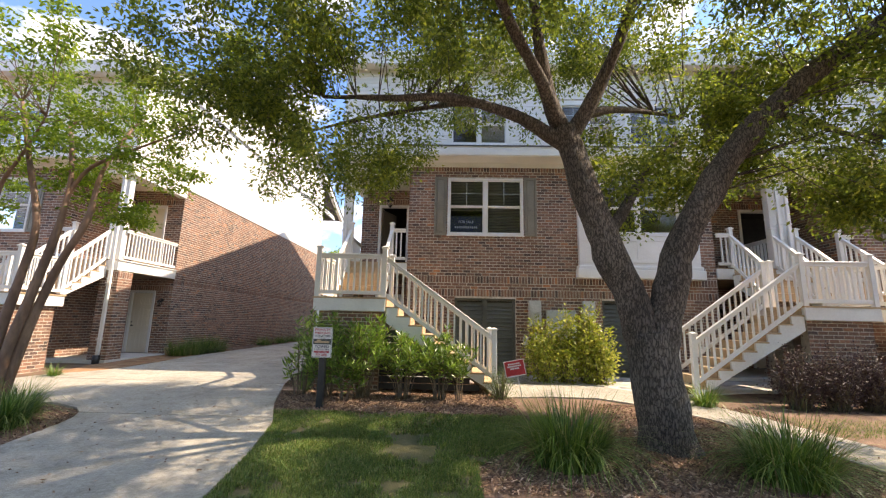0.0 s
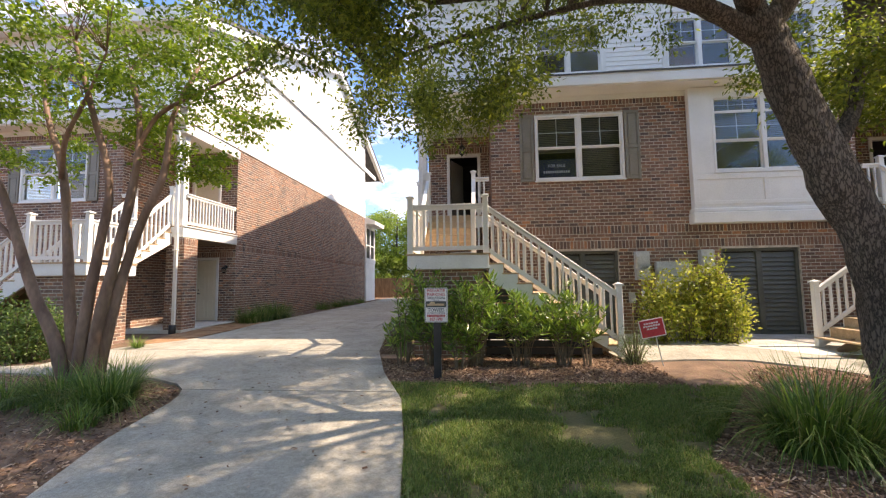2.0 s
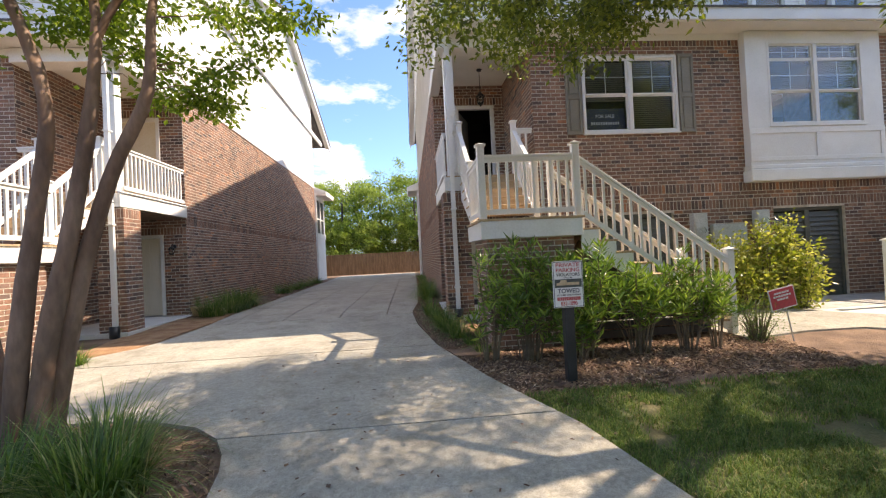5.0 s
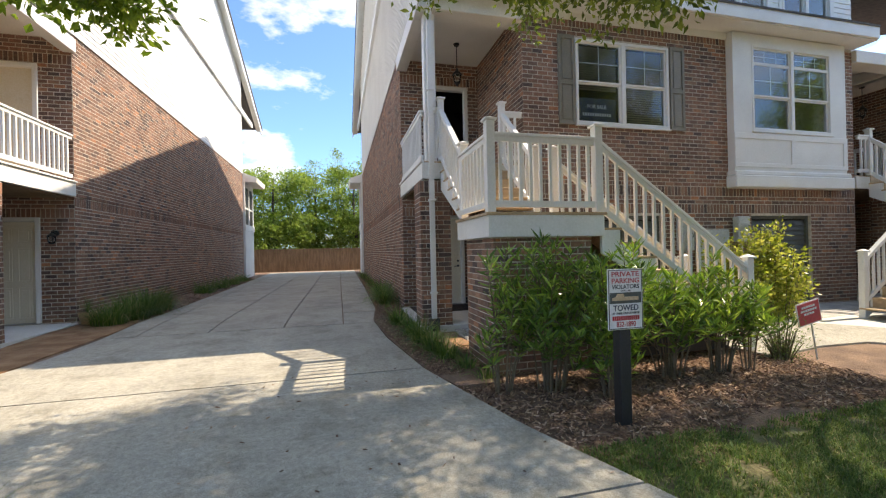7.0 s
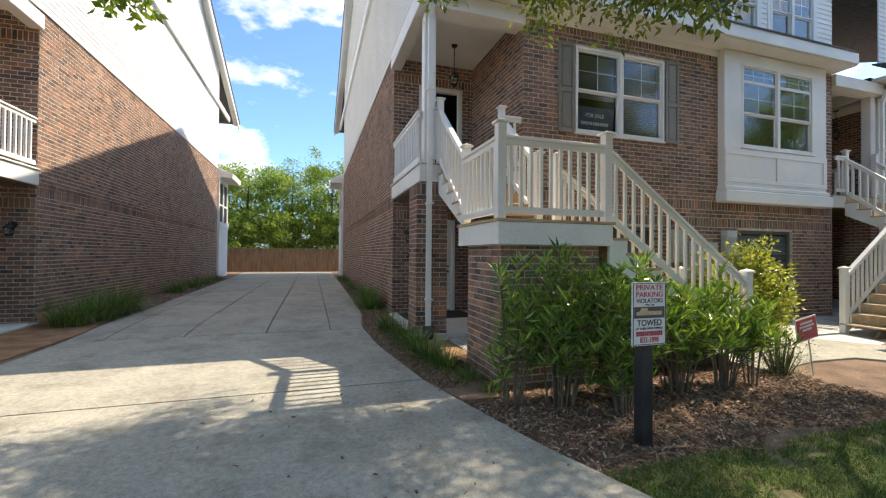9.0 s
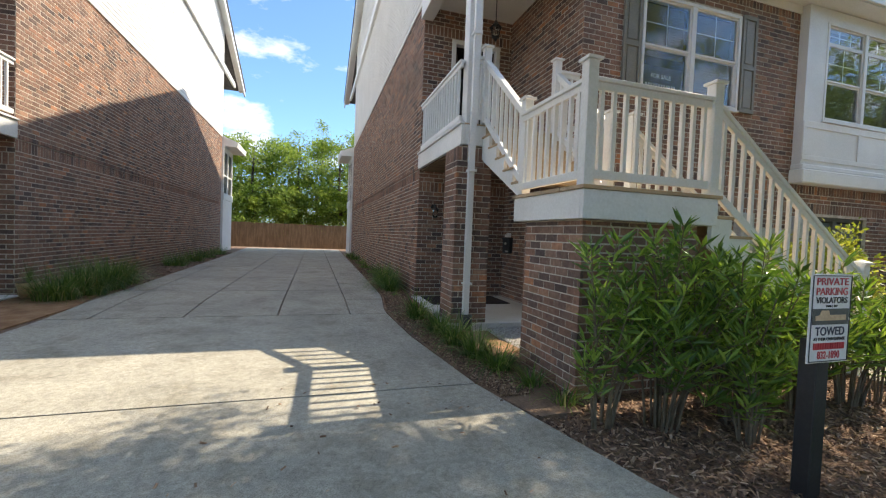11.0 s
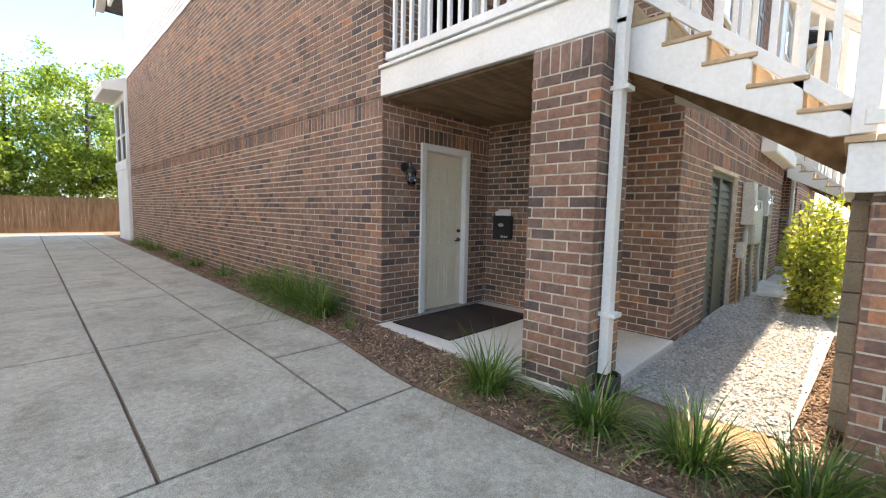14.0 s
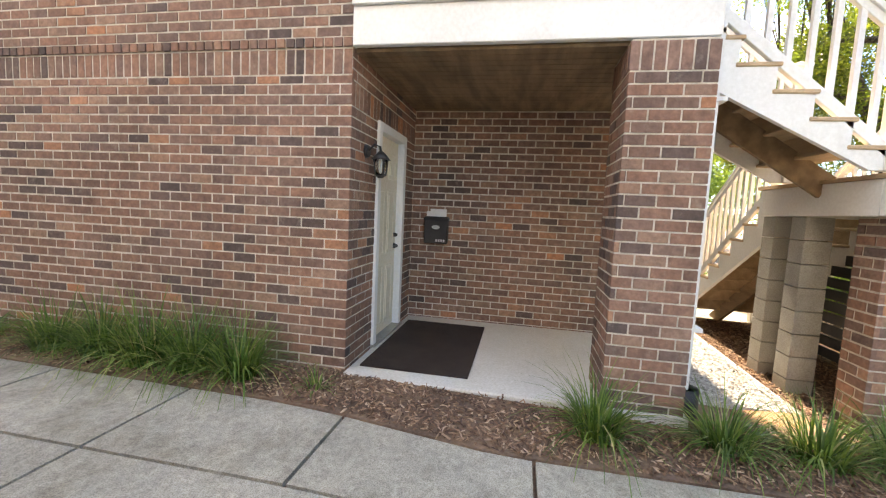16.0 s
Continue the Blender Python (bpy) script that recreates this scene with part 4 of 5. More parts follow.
    railing(u.p(-2.93, 10.0, 2.072), u.p(-2.93, 8.82, 2.072), posts=(False, True))
    railing(u.p(-2.93, 8.82, 2.072), u.p(-1.5, 8.82, 2.072), posts=(False, True))
    railing(u.p(-1.5, 8.82, 2.06), u.p(0.86, 8.82, 0.37), posts=(False, True), drop=(0, 0.2))
    railing(u.p(-1.5, 9.9, 2.06), u.p(0.86, 9.9, 0.37), posts=(True, True), drop=(0, 0.2))
    # floors and back, so that the house is closed; near-black colour paints the rooms' shade
    if not front:
        return
    a, b = u.span(SIDE + 0.21 if end else SIDE, 7.1)
    core = boxes("floor_upper_" + tag, [(a, r + 0.21, 2.6, b, BACK, 2.84), (*u.span(-1.09, 7.1)[:1], f + 0.21, 2.6, u.span(-1.09, 7.1)[1], r + 0.2, 2.84), (a, f + 0.21, 6.22, b, BACK, 6.4), (a, BACK, 0, b, BACK + 0.2, 10.4)], M_UNLIT)
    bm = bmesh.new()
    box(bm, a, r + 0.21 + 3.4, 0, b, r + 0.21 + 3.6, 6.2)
    part("partition", bm, M_UNLIT, core)
    tagged(core, "inner floors and rear wall coloured near-black as unlit rooms", "floor", kind="structure")


def side_wall(u, tag, near=False):
    """The outer gable wall."""
    x = u.x(SIDE)
    y0, y1 = RECESS + u.oy, BACK + u.oy + 0.6
    w = wall_with_holes("wall_side_" + tag, "y", x, 0.2 * u.s, y0 + 0.2, y1, 0, 6.25, [], M_MORTAR, "long brown brick side wall with a soldier course band")
    bricks = brick_rows(y0, y1, 0.03, 2.69, (), (), y0) + brick_rows(y0, y1, 2.69, 2.89, (), (2.69,), y0) + brick_rows(y0, y1, 2.89, 6.22, (), (), y0)
    lay(w, [b for b in bricks if not 2.68 < b[2] < 2.95], "y", x, -u.s, (lambda b: b[0] < 15.6 and 0.4 < b[2] < 2.95) if near else None)
    lay(w, [b for b in bricks if 2.68 < b[2] < 2.8], "y", x, -u.s, None)
    lay(w, brick_rows(y0, y1, 2.89, 2.971, (), (2.86,), y0), "y", x, -u.s, None, proud=0.018)
    # gable boards
    g = empty("gable_" + tag, "white lapped-board gable with rake boards", "gable", kind="structure")
    bm = bmesh.new()
    yf, yb = FACE - 0.0, BACK + 0.6
    prism(bm, [(yf + u.oy, 6.25), (yb + u.oy, 6.25), (yb + u.oy, roof_z(yb)), (23.2 + u.oy, roof_z(23.2)), (yf + u.oy, roof_z(yf))], "x", x + 0.012 * u.s, x + 0.2 * u.s)
    part("gable_wall", bm, M_SIDING, g)
    rows = []
    z = 6.25
    while z < 13.8:
        a = yf if z < roof_z(yf) else float(np.interp(z, [9.2, 13.95], [11.0, 23.2]))
        b = yb if z < roof_z(yb) else float(np.interp(z, [9.9, 13.95], [33.5, 23.2]))
        rows.append((x, a + u.oy, x, b + u.oy, z, -u.s, 0))
        z += 0.118
    siding_boards(g, rows)
    boxes("band", [(x - 0.03 * u.s, yf + u.oy, 6.2, x - 0.002 * u.s, yb + u.oy, 6.3), (x - 0.12 * u.s, yf - 0.3 + u.oy, 9.55, x - 0.024 * u.s, yb + 2.6 + u.oy, 9.82)], M_WHITE, g, bevel=0.006)
    for a, b in ((10.9, 23.2), (33.6, 23.2)):
        bm = bmesh.new()
        za, zb = roof_z(a), roof_z(b)
        prism(bm, [(a + u.oy, za - 0.28), (b + u.oy, zb - 0.28), (b + u.oy, zb + 0.03), (a + u.oy, za + 0.03)], "x", x - 0.36 * u.s, x - 0.3 * u.s)
        prism(bm, [(a + u.oy, za - 0.06), (b + u.oy, zb - 0.06), (b + u.oy, zb), (a + u.oy, za)], "x", x - 0.3 * u.s, x - 0.024 * u.s)
        part("rake_board", bm, M_WHITE, g)
    # screened rear porch
    rp = empty("rear_porch", "white-framed screened rear porch on two floors", "porch", "rear porches")
    boxes("frame", [(x - 0.1 * u.s, y1 + 0.02, 0.0, x + 2.5 * u.s, y1 + 2.4, 3.0), (x - 0.13 * u.s, y1 + 0.02, 3.0, x + 2.5 * u.s, y1 + 2.5, 3.35), (x - 0.1 * u.s, y1 + 0.02, 5.5, x + 2.5 * u.s, y1 + 2.4, 5.9)] + [(x - 0.1 * u.s, y1 + 0.02 + k, 3.35, x + 0.02 * u.s, y1 + 0.14 + k, 5.5) for k in (0, 1.1, 2.26)], M_WHITE, rp, bevel=0.01)
    boxes("screen", [(x - 0.04 * u.s, y1 + 0.14, 3.35, x + 2.4 * u.s, y1 + 2.3, 5.5)], M_BLACK, rp)
    boxes("mid_rail", [(x - 0.08 * u.s, y1 + 0.14, 4.25, x - 0.041 * u.s, y1 + 2.28, 4.33)], M_WHITE, rp)
    bm = bmesh.new()
    prism(bm, [(x - 0.7 * u.s, 5.75), (x - 0.75 * u.s, 6.0), (x + 2.5 * u.s, 7.3), (x + 2.5 * u.s, 5.9)], "y", y1 + 0.05, y1 + 2.8)
    part("roof", bm, M_SIDING, rp)


def row_roof(u, x0, x1, tag):
    a, b = u.span(x0, x1)
    bm = bmesh.new()
    for p, q in ((10.9, 23.2), (33.6, 23.2)):
        prism(bm, [(p + u.oy, roof_z(p) + 0.035), (q + u.oy, roof_z(q) + 0.035), (q + u.oy, roof_z(q) + 0.16), (p + u.oy, roof_z(p) + 0.16)], "x", a, b)
    r = tagged(part("roof_" + tag, bm, M_ROOF), "dark shingled pitched roof", "roof", kind="structure")
    boxes("fascia", [(a, 10.86 + u.oy, 9.0, b, 10.9 + u.oy, 9.4), (a, 10.9 + u.oy, 9.05, b, FACE + u.oy - 0.03, 9.1)], M_WHITE, r)


UA, UB, UC, UD = Unit(0, 1, 0), Unit(-13.05, -1, 0.45), Unit(5.8, -1, 0), Unit(12.2, 1, 0)

house(UA, True, "main", True)
side_wall(UA, "main", True)
house(UB, True, "neighbour")
house(UC, False, "second", front=False)
house(UD, False, "third")
side_wall(UB, "neighbour")
row_roof(UA, -3.6, 24, "main")
row_roof(UB, -3.6, 12, "neighbour")

# ---- paths, beds and fence ----
fence = empty("fence", "weathered brown board fence behind the driveway", "fence")
bm = bmesh.new()
box(bm, -12.6, 36.62, 0.5, 0.6, 36.66, 0.6)
box(bm, -12.6, 36.62, 1.6, 0.6, 36.66, 1.7)
part("rail", bm, M_FENCE, fence)
for i in range(92):
    x = -12.5 + i * 0.142
    t = 1.98 + random.uniform(-0.02, 0.02)
    bm = bmesh.new()
    prism(bm, [(x, 0.28), (x + 0.137, 0.28), (x + 0.137, t - 0.04), (x + 0.1, t), (x + 0.037, t), (x, t - 0.04)], "y", 36.59, 36.615)
    part("board", bm, M_FENCE, fence)


def strip(name, pts, widths, material, label, category, lift=0.03, depth=0.12):
    """A band of paving along a line of (x, y)."""
    bm = bmesh.new()
    rows = []
    for i, (x, y) in enumerate(pts):
        d = Vector(pts[min(i + 1, len(pts) - 1)]) - Vector(pts[max(i - 1, 0)])
        n = Vector((-d.y, d.x)).normalized() * widths[i] / 2
        rows.append([bm.verts.new((x + k * n.x, y + k * n.y, gz(y + k * n.y) + z)) for k, z in ((-1, lift), (1, lift), (1, lift - depth), (-1, lift - depth))])
    for a, b in zip(rows, rows[1:]):
        for k in range(4):
            bm.faces.new((a[k], a[(k + 1) % 4], b[(k + 1) % 4], b[k]))
    bm.faces.new(rows[0])
    bm.faces.new(rows[-1][::-1])
    return tagged(part(name, bm, material), label, category, kind="structure")


strip("walkway", [(0.75, 9.25), (2.0, 9.45), (3.2, 9.3), (4.2, 8.4), (4.75, 7.3), (5.1, 6.2), (5.4, 5.0), (5.6, 2.0)], [1.5, 1.5, 1.4, 1.2, 0.95, 0.95, 1.0, 1.0], M_CONCRETE, "pale concrete walkway to the stairs", "path")
strip("walkway_side", [(3.6, 9.6), (5.0, 9.9), (6.5, 10.3), (9.5, 10.6)], [1.3, 1.3, 1.2, 1.2], M_SLAB, "pale concrete walk along the house front", "path", 0.024)
strip("gravel_strip", [(-2.72, 10.72), (-1, 10.72), (1, 10.7), (3.5, 10.7), (8, 10.9)], [1.05, 1.2, 1.3, 1.3, 0.9], M_GRAVEL, "pale gravel strip beside the brick wall", "gravel", 0.03)
strip("straw_bed", [(-9.2, 9.9), (-9.3, 11.4), (-9.15, 13.2), (-9.25, 14.6)], [0.7, 1.1, 1.2, 0.9], M_STRAW, "orange pine straw bed beside the driveway", "bed", 0.02)
strip("straw_patch", [(-3.3, 10.35), (-2.75, 10.5)], [0.5, 0.55], M_STRAW, "orange pine straw patch", "bed", 0.035)


def scatter_chips(name, n, place, size, material, label, lift=0.0, flat=0.4):
    """Loose flat pieces over a bed; place() gives x, y."""
    pos = np.array([place() for _ in range(n)])
    ang, tilt = rng.uniform(0, math.tau, n), rng.normal(0, flat, n)
    ln, wd = rng.uniform(size[0], size[1], n), rng.uniform(size[2], size[3], n)
    zz = np.array([gz(y) for y in pos[:, 1]]) + lift + rng.uniform(0.004, 0.02, n)
    d = np.stack([np.cos(ang) * np.cos(tilt), np.sin(ang) * np.cos(tilt), np.sin(tilt)], 1) * ln[:, None] / 2
    w = np.stack([-np.sin(ang), np.cos(ang), rng.normal(0, 0.3, n)], 1) * wd[:, None] / 2
    c = np.column_stack([pos, zz])
    up = np.array([0, 0, 0.004])
    v = np.stack([c - d - w, c + d - w, c + d + w, c - d + w, c + up * 2], 1).reshape(-1, 3)
    q = np.array([(0, 1, 4), (1, 2, 4), (2, 3, 4), (3, 0, 4)])
    ob = mesh_from(name, v, (np.arange(n)[:, None, None] * 5 + q[None]).reshape(-1, 3), material, None, "stuff")
    return tagged(ob, label, "mulch")


def right_bed():
    while True:
        y = random.uniform(4.2, 10.2)
        x = random.uniform(edge_r(y) + 0.02, 5.5)
        edge = 0.3 + 1.6 * max(0, (y - 4.9) / 2.2)
        if y > 7.0 - 0.3 * math.sin(x * 2.1) and x < 1.2 or y < 8.2 and x > edge + 0.05 * math.sin(y * 7):
            return x, y


def wall_bed():
    y = 9.0 + 18 * random.random() ** 1.6
    x0, x1 = edge_r(y) + 0.02, -3.24 if y > 13.8 or y < 11.2 else -3.32
    return random.uniform(x0, x1), y


def left_bed():
    while True:
        x, y = random.uniform(-10.5, -4.4), random.uniform(2.2, 7.4)
        if x < edge_l(y) - 0.03:
            return x, y


scatter_chips("mulch_chips", 42000, right_bed, (0.02, 0.09, 0.006, 0.02), M_CHIP, "brown shredded bark mulch under the shrubs")
scatter_chips("mulch_chips", 16000, wall_bed, (0.02, 0.07, 0.005, 0.014), M_CHIP, "brown shredded bark mulch along the brick wall", 0.038)
scatter_chips("mulch_chips", 12000, left_bed, (0.02, 0.09, 0.006, 0.02), M_CHIP, "brown bark mulch round the slender tree")
scatter_chips("mulch_chips", 3000, lambda: (random.uniform(-9.8, -8.6), random.uniform(14.6, 29)), (0.02, 0.09, 0.006, 0.02), M_CHIP, "brown bark mulch beside the neighbour wall")
scatter_chips("gravel", 14000, lambda: (random.uniform(-2.72, 3.2), random.uniform(10.2, 11.3)), (0.012, 0.035, 0.01, 0.03), M_PEBBLE, "loose pale gravel beside the brick wall", 0.028, 0.2)
scatter_chips("fallen_leaves", 160, lambda: (random.uniform(-6, -2.4), random.uniform(3.5, 9.5)), (0.02, 0.05, 0.008, 0.02), M_CHIP, "scattered dry leaves on concrete", 0.034, 0.15)

# ---- plants ----


def blades(name, spots, material, parent=None, kind="", label="", seg=3):
    """Bent tapering blades. spots: rows of x, y, z, heading, length, lean, width."""
    s = np.array(spots)
    n = len(s)
    x, y, z, a, ln, lean, wd = s.T
    side = np.stack([-np.sin(a), np.cos(a), np.zeros(n)], 1)
    v = []
    for k in range(seg + 1):
        f = k / seg
        bend = lean * f
        r = ln * f * np.sin(bend * 0.75)
        h = ln * f * np.cos(bend * 0.75)
        c = np.stack([x + np.cos(a) * r, y + np.sin(a) * r, z + h], 1)
        w = wd * (1 - f * 0.92) / 2
        v += [c - side * w[:, None], c + side * w[:, None]]
    v = np.stack(v, 1).reshape(-1, 3)
    m = 2 * (seg + 1)
    q = np.array([(2 * k, 2 * k + 1, 2 * k + 3, 2 * k + 2) for k in range(seg)])
    return mesh_from(name, v, (np.arange(n)[:, None, None] * m + q[None]).reshape(-1, 4), material, parent, kind, label)


def tuft(x, y, r, n, h, label="green liriope tuft with arching blades", z=None, lean=1.5):
    z = gz(y) if z is None else z
    rows = []
    for _ in range(n):
        a = random.uniform(0, math.tau)
        q = r * math.sqrt(random.random())
        rows.append((x + q * math.cos(a), y + q * math.sin(a), z - 0.01, a + random.uniform(-0.7, 0.7), h * random.uniform(0.55, 1.15), random.uniform(0.25, lean + 0.75), random.uniform(0.012, 0.023)))
    t = empty("liriope", label, "plant", "liriope tufts")
    blades("foliage", rows, M_LIRIOPE, t, "stuff", "", 4)
    return t


for x, y, r, n, h in ((-3.45, 17.2, 0.1, 120, 0.36), (-3.5, 16.35, 0.14, 260, 0.56), (-3.5, 15.85, 0.14, 280, 0.58), (-3.55, 15.35, 0.15, 330, 0.62), (-3.55, 14.95, 0.15, 330, 0.62), (-3.58, 14.5, 0.12, 270, 0.58), (-3.6, 13.85, 0.06, 45, 0.22),
                      (-3.62, 11.9, 0.12, 230, 0.52), (-3.5, 11.1, 0.13, 240, 0.45), (-3.45, 10.55, 0.14, 240, 0.46), (-3.38, 10.05, 0.13, 220, 0.46), (-3.3, 9.65, 0.13, 200, 0.42), (-3.15, 9.2, 0.1, 90, 0.3), (-3.05, 8.8, 0.1, 70, 0.26),
                      (-3.45, 18.4, 0.14, 120, 0.36), (-3.45, 20.2, 0.16, 130, 0.36), (-3.4, 22.0, 0.2, 140, 0.4), (-3.4, 24.5, 0.25, 160, 0.45), (-3.4, 26.5, 0.25, 150, 0.45),
                      (-9.1, 13.9, 0.3, 420, 0.6), (-9.0, 14.5, 0.35, 520, 0.65), (-9.0, 15.2, 0.36, 560, 0.7), (-9.1, 15.9, 0.38, 520, 0.68), (-9.3, 20.6, 0.35, 260, 0.55), (-9.3, 22.6, 0.35, 240, 0.5), (-9.35, 24.6, 0.35, 220, 0.5), (-9.35, 26.8, 0.3, 200, 0.5),
                      (1.35, 5.1, 0.36, 1100, 0.85), (3.55, 4.75, 0.36, 1000, 0.8), (-6.2, 5.85, 0.28, 600, 0.65), (-6.9, 5.95, 0.28, 500, 0.6), (-7.6, 5.9, 0.25, 260, 0.55), (-8.5, 6.0, 0.3, 240, 0.5), (-6.6, 6.5, 0.2, 240, 0.6), (-5.95, 5.3, 0.15, 120, 0.4),
                      (4.75, 8.25, 0.18, 260, 0.5), (-9.1, 9.55, 0.1, 120, 0.38)):
    tuft(x, y, r, n, h)

# lawn blades
rows = []
while len(rows) < 95000:
    y = 2.2 + 4.9 * random.random() ** 0.8
    x = random.uniform(edge_r(y) + 0.0, 0.3 + 1.6 * max(0, (y - 4.9) / 2.2))
    if noise.noise(Vector((x * 1.1, y * 1.1, 3.0))) + 0.5 * noise.noise(Vector((x * 4.5, y * 4.5, 8.0))) > -0.12 + random.uniform(-0.2, 0.2):
        rows.append((x, y, gz(y) + 0.008, random.uniform(0, math.tau), random.uniform(0.035, 0.085), random.uniform(0.4, 1.8), random.uniform(0.006, 0.012)))
tagged(blades("grass", rows, M_GRASS, None, "stuff", "", 2), "short patchy green grass", "grass")
rows = [(random.uniform(4.2, 9), random.uniform(6.4, 7.6), 0.07, random.uniform(0, math.tau), random.uniform(0.03, 0.075), random.uniform(0.3, 1.6), 0.006) for _ in range(7000)]
tagged(blades("grass", [r for r in rows if r[0] > 5.5], M_GRASS, None, "stuff", "", 2), "short green grass beside the walkway", "grass")


def leaves(name, centres, dirs, length, width, material, parent, droop=0.5, label=""):
    """Pointed leaves, each two bent triangles pairs. centres, dirs: arrays of n x 3."""
    n = len(centres)
    d = dirs / np.linalg.norm(dirs, axis=1)[:, None]
    t = rng.normal(size=(n, 3))
    s = np.cross(d, t)
    s /= np.linalg.norm(s, axis=1)[:, None]
    ln = length * rng.uniform(0.65, 1.25, n)[:, None]
    wd = width * rng.uniform(0.7, 1.2, n)[:, None]
    up = np.cross(s, d)
    v = np.stack([centres, centres + d * ln * 0.45 - s * wd / 2 + up * wd * 0.2, centres + d * ln, centres + d * ln * 0.45 + s * wd / 2 + up * wd * 0.2], 1).reshape(-1, 3)
    q = np.array([(0, 1, 2), (0, 2, 3)])
    return mesh_from(name, v, (np.arange(n)[:, None, None] * 4 + q[None]).reshape(-1, 3), material, parent, "", label)


def crown(tree, limbs, blobs, per, spread, length, width, material, bark, name="crown", droop=0.0, flat=0.75):
    """Sprays of leaves in uneven masses, each on a twig from the nearest limb."""
    nodes = np.array([p for l in limbs for p in l])
    cs, ds = [], []
    bm = bmesh.new()
    for (cx, cy, cz), (rx, ry, rz), n in blobs:
        k = 0
        while k < n:
            u = rng.normal(size=3)
            u = u / np.linalg.norm(u) * rng.uniform(0.25, 1.0) ** 0.5
            p = np.array([cx + u[0] * rx, cy + u[1] * ry, cz + u[2] * rz])
            if noise.noise(Vector(p * 0.8)) < -0.12:
                if random.random() < 0.75:
                    k += 0.34
                    continue
            k += 1
            q = nodes[np.argmin(((nodes - p) ** 2).sum(1) + 3.0 * np.maximum(0, nodes[:, 2] - p[2]))]
            way = p - q
            mid = q + way * 0.55 + np.array([0, 0, 0.18 * np.linalg.norm(way)])
            tip = p + (way / (np.linalg.norm(way) + 0.01) * (1 - 0.6 * droop) - np.array([0, 0, droop])) * spread * rng.uniform(0.6, 2.0)
            r = min(0.022, 0.004 + 0.0045 * np.linalg.norm(way))
            tube(bm, [q, mid, p, tip], [r, r * 0.6, r * 0.35, 0.002], 4)
            f = rng.uniform(0, 1, per)[:, None]
            line = p + (tip - p) * f
            off = rng.normal(size=(per, 3)) * np.array([spread, spread, spread * flat]) * 0.5 * (1.15 - 0.75 * f)
            cs.append(line + off)
            ds.append(off + rng.normal(size=(per, 3)) * spread * 0.5 + np.array([0, 0, -0.1]))
    leaves(name, np.concatenate(cs), np.concatenate(ds), length, width, material, tree)
    tagged(part("branching", bm, bark, tree), kind="stuff")


def smooth_line(pts, n=4):
    """A rounded line through points."""
    p = [np.array(q, float) for q in pts]
    out = []
    for i in range(len(p) - 1):
        a, b, c, d = p[max(i - 1, 0)], p[i], p[i + 1], p[min(i + 2, len(p) - 1)]
        for k in range(n):
            t = k / n
            out.append(0.5 * ((2 * b) + (c - a) * t + (2 * a - 5 * b + 4 * c - d) * t * t + (3 * b - a - 3 * c + d) * t ** 3))
    out.append(p[-1])
    return out


def limb(tree, name, pts, r0, r1, material, sides=12, flare=0.0, rough=0.04):
    line = smooth_line(pts)
    n = len(line)
    rad = [r0 + (r1 - r0) * i / (n - 1) + flare * max(0, 1 - i / 3) ** 2 for i in range(n)]
    bm = bmesh.new()
    tube(bm, line, rad, sides)
    for v in bm.verts:
        k = noise.noise(v.co * 6.0) * rough + noise.noise(v.co * 2.0) * rough
        c = min(line, key=lambda q: (v.co - Vector(q)).length_squared)
        v.co += (v.co - Vector(c)).normalized() * k
    part(name, bm, material, tree)
    return line


oak = empty("oak_tree", "large live oak with forked grey furrowed trunk", "tree")
L = []
L.append(limb(oak, "trunk", [(2.85, 5.8, -0.05), (2.8, 5.8, 0.35), (2.72, 5.8, 0.9), (2.66, 5.8, 1.5)], 0.33, 0.31, M_BARK, 18, 0.13))
L.append(limb(oak, "limb", [(2.62, 5.8, 1.2), (2.48, 5.8, 1.9), (2.2, 5.82, 2.6), (1.98, 5.85, 3.3), (1.76, 5.9, 4.1), (1.62, 5.9, 4.5)], 0.24, 0.19, M_BARK, 16))
L.append(limb(oak, "limb", [(2.76, 5.8, 1.2), (2.92, 5.75, 1.9), (3.15, 5.7, 2.7), (3.5, 5.6, 3.4), (4.1, 5.5, 4.3), (5.0, 5.3, 5.15), (6.1, 5.1, 5.9), (7.4, 4.9, 6.4)], 0.25, 0.1, M_BARK, 16))
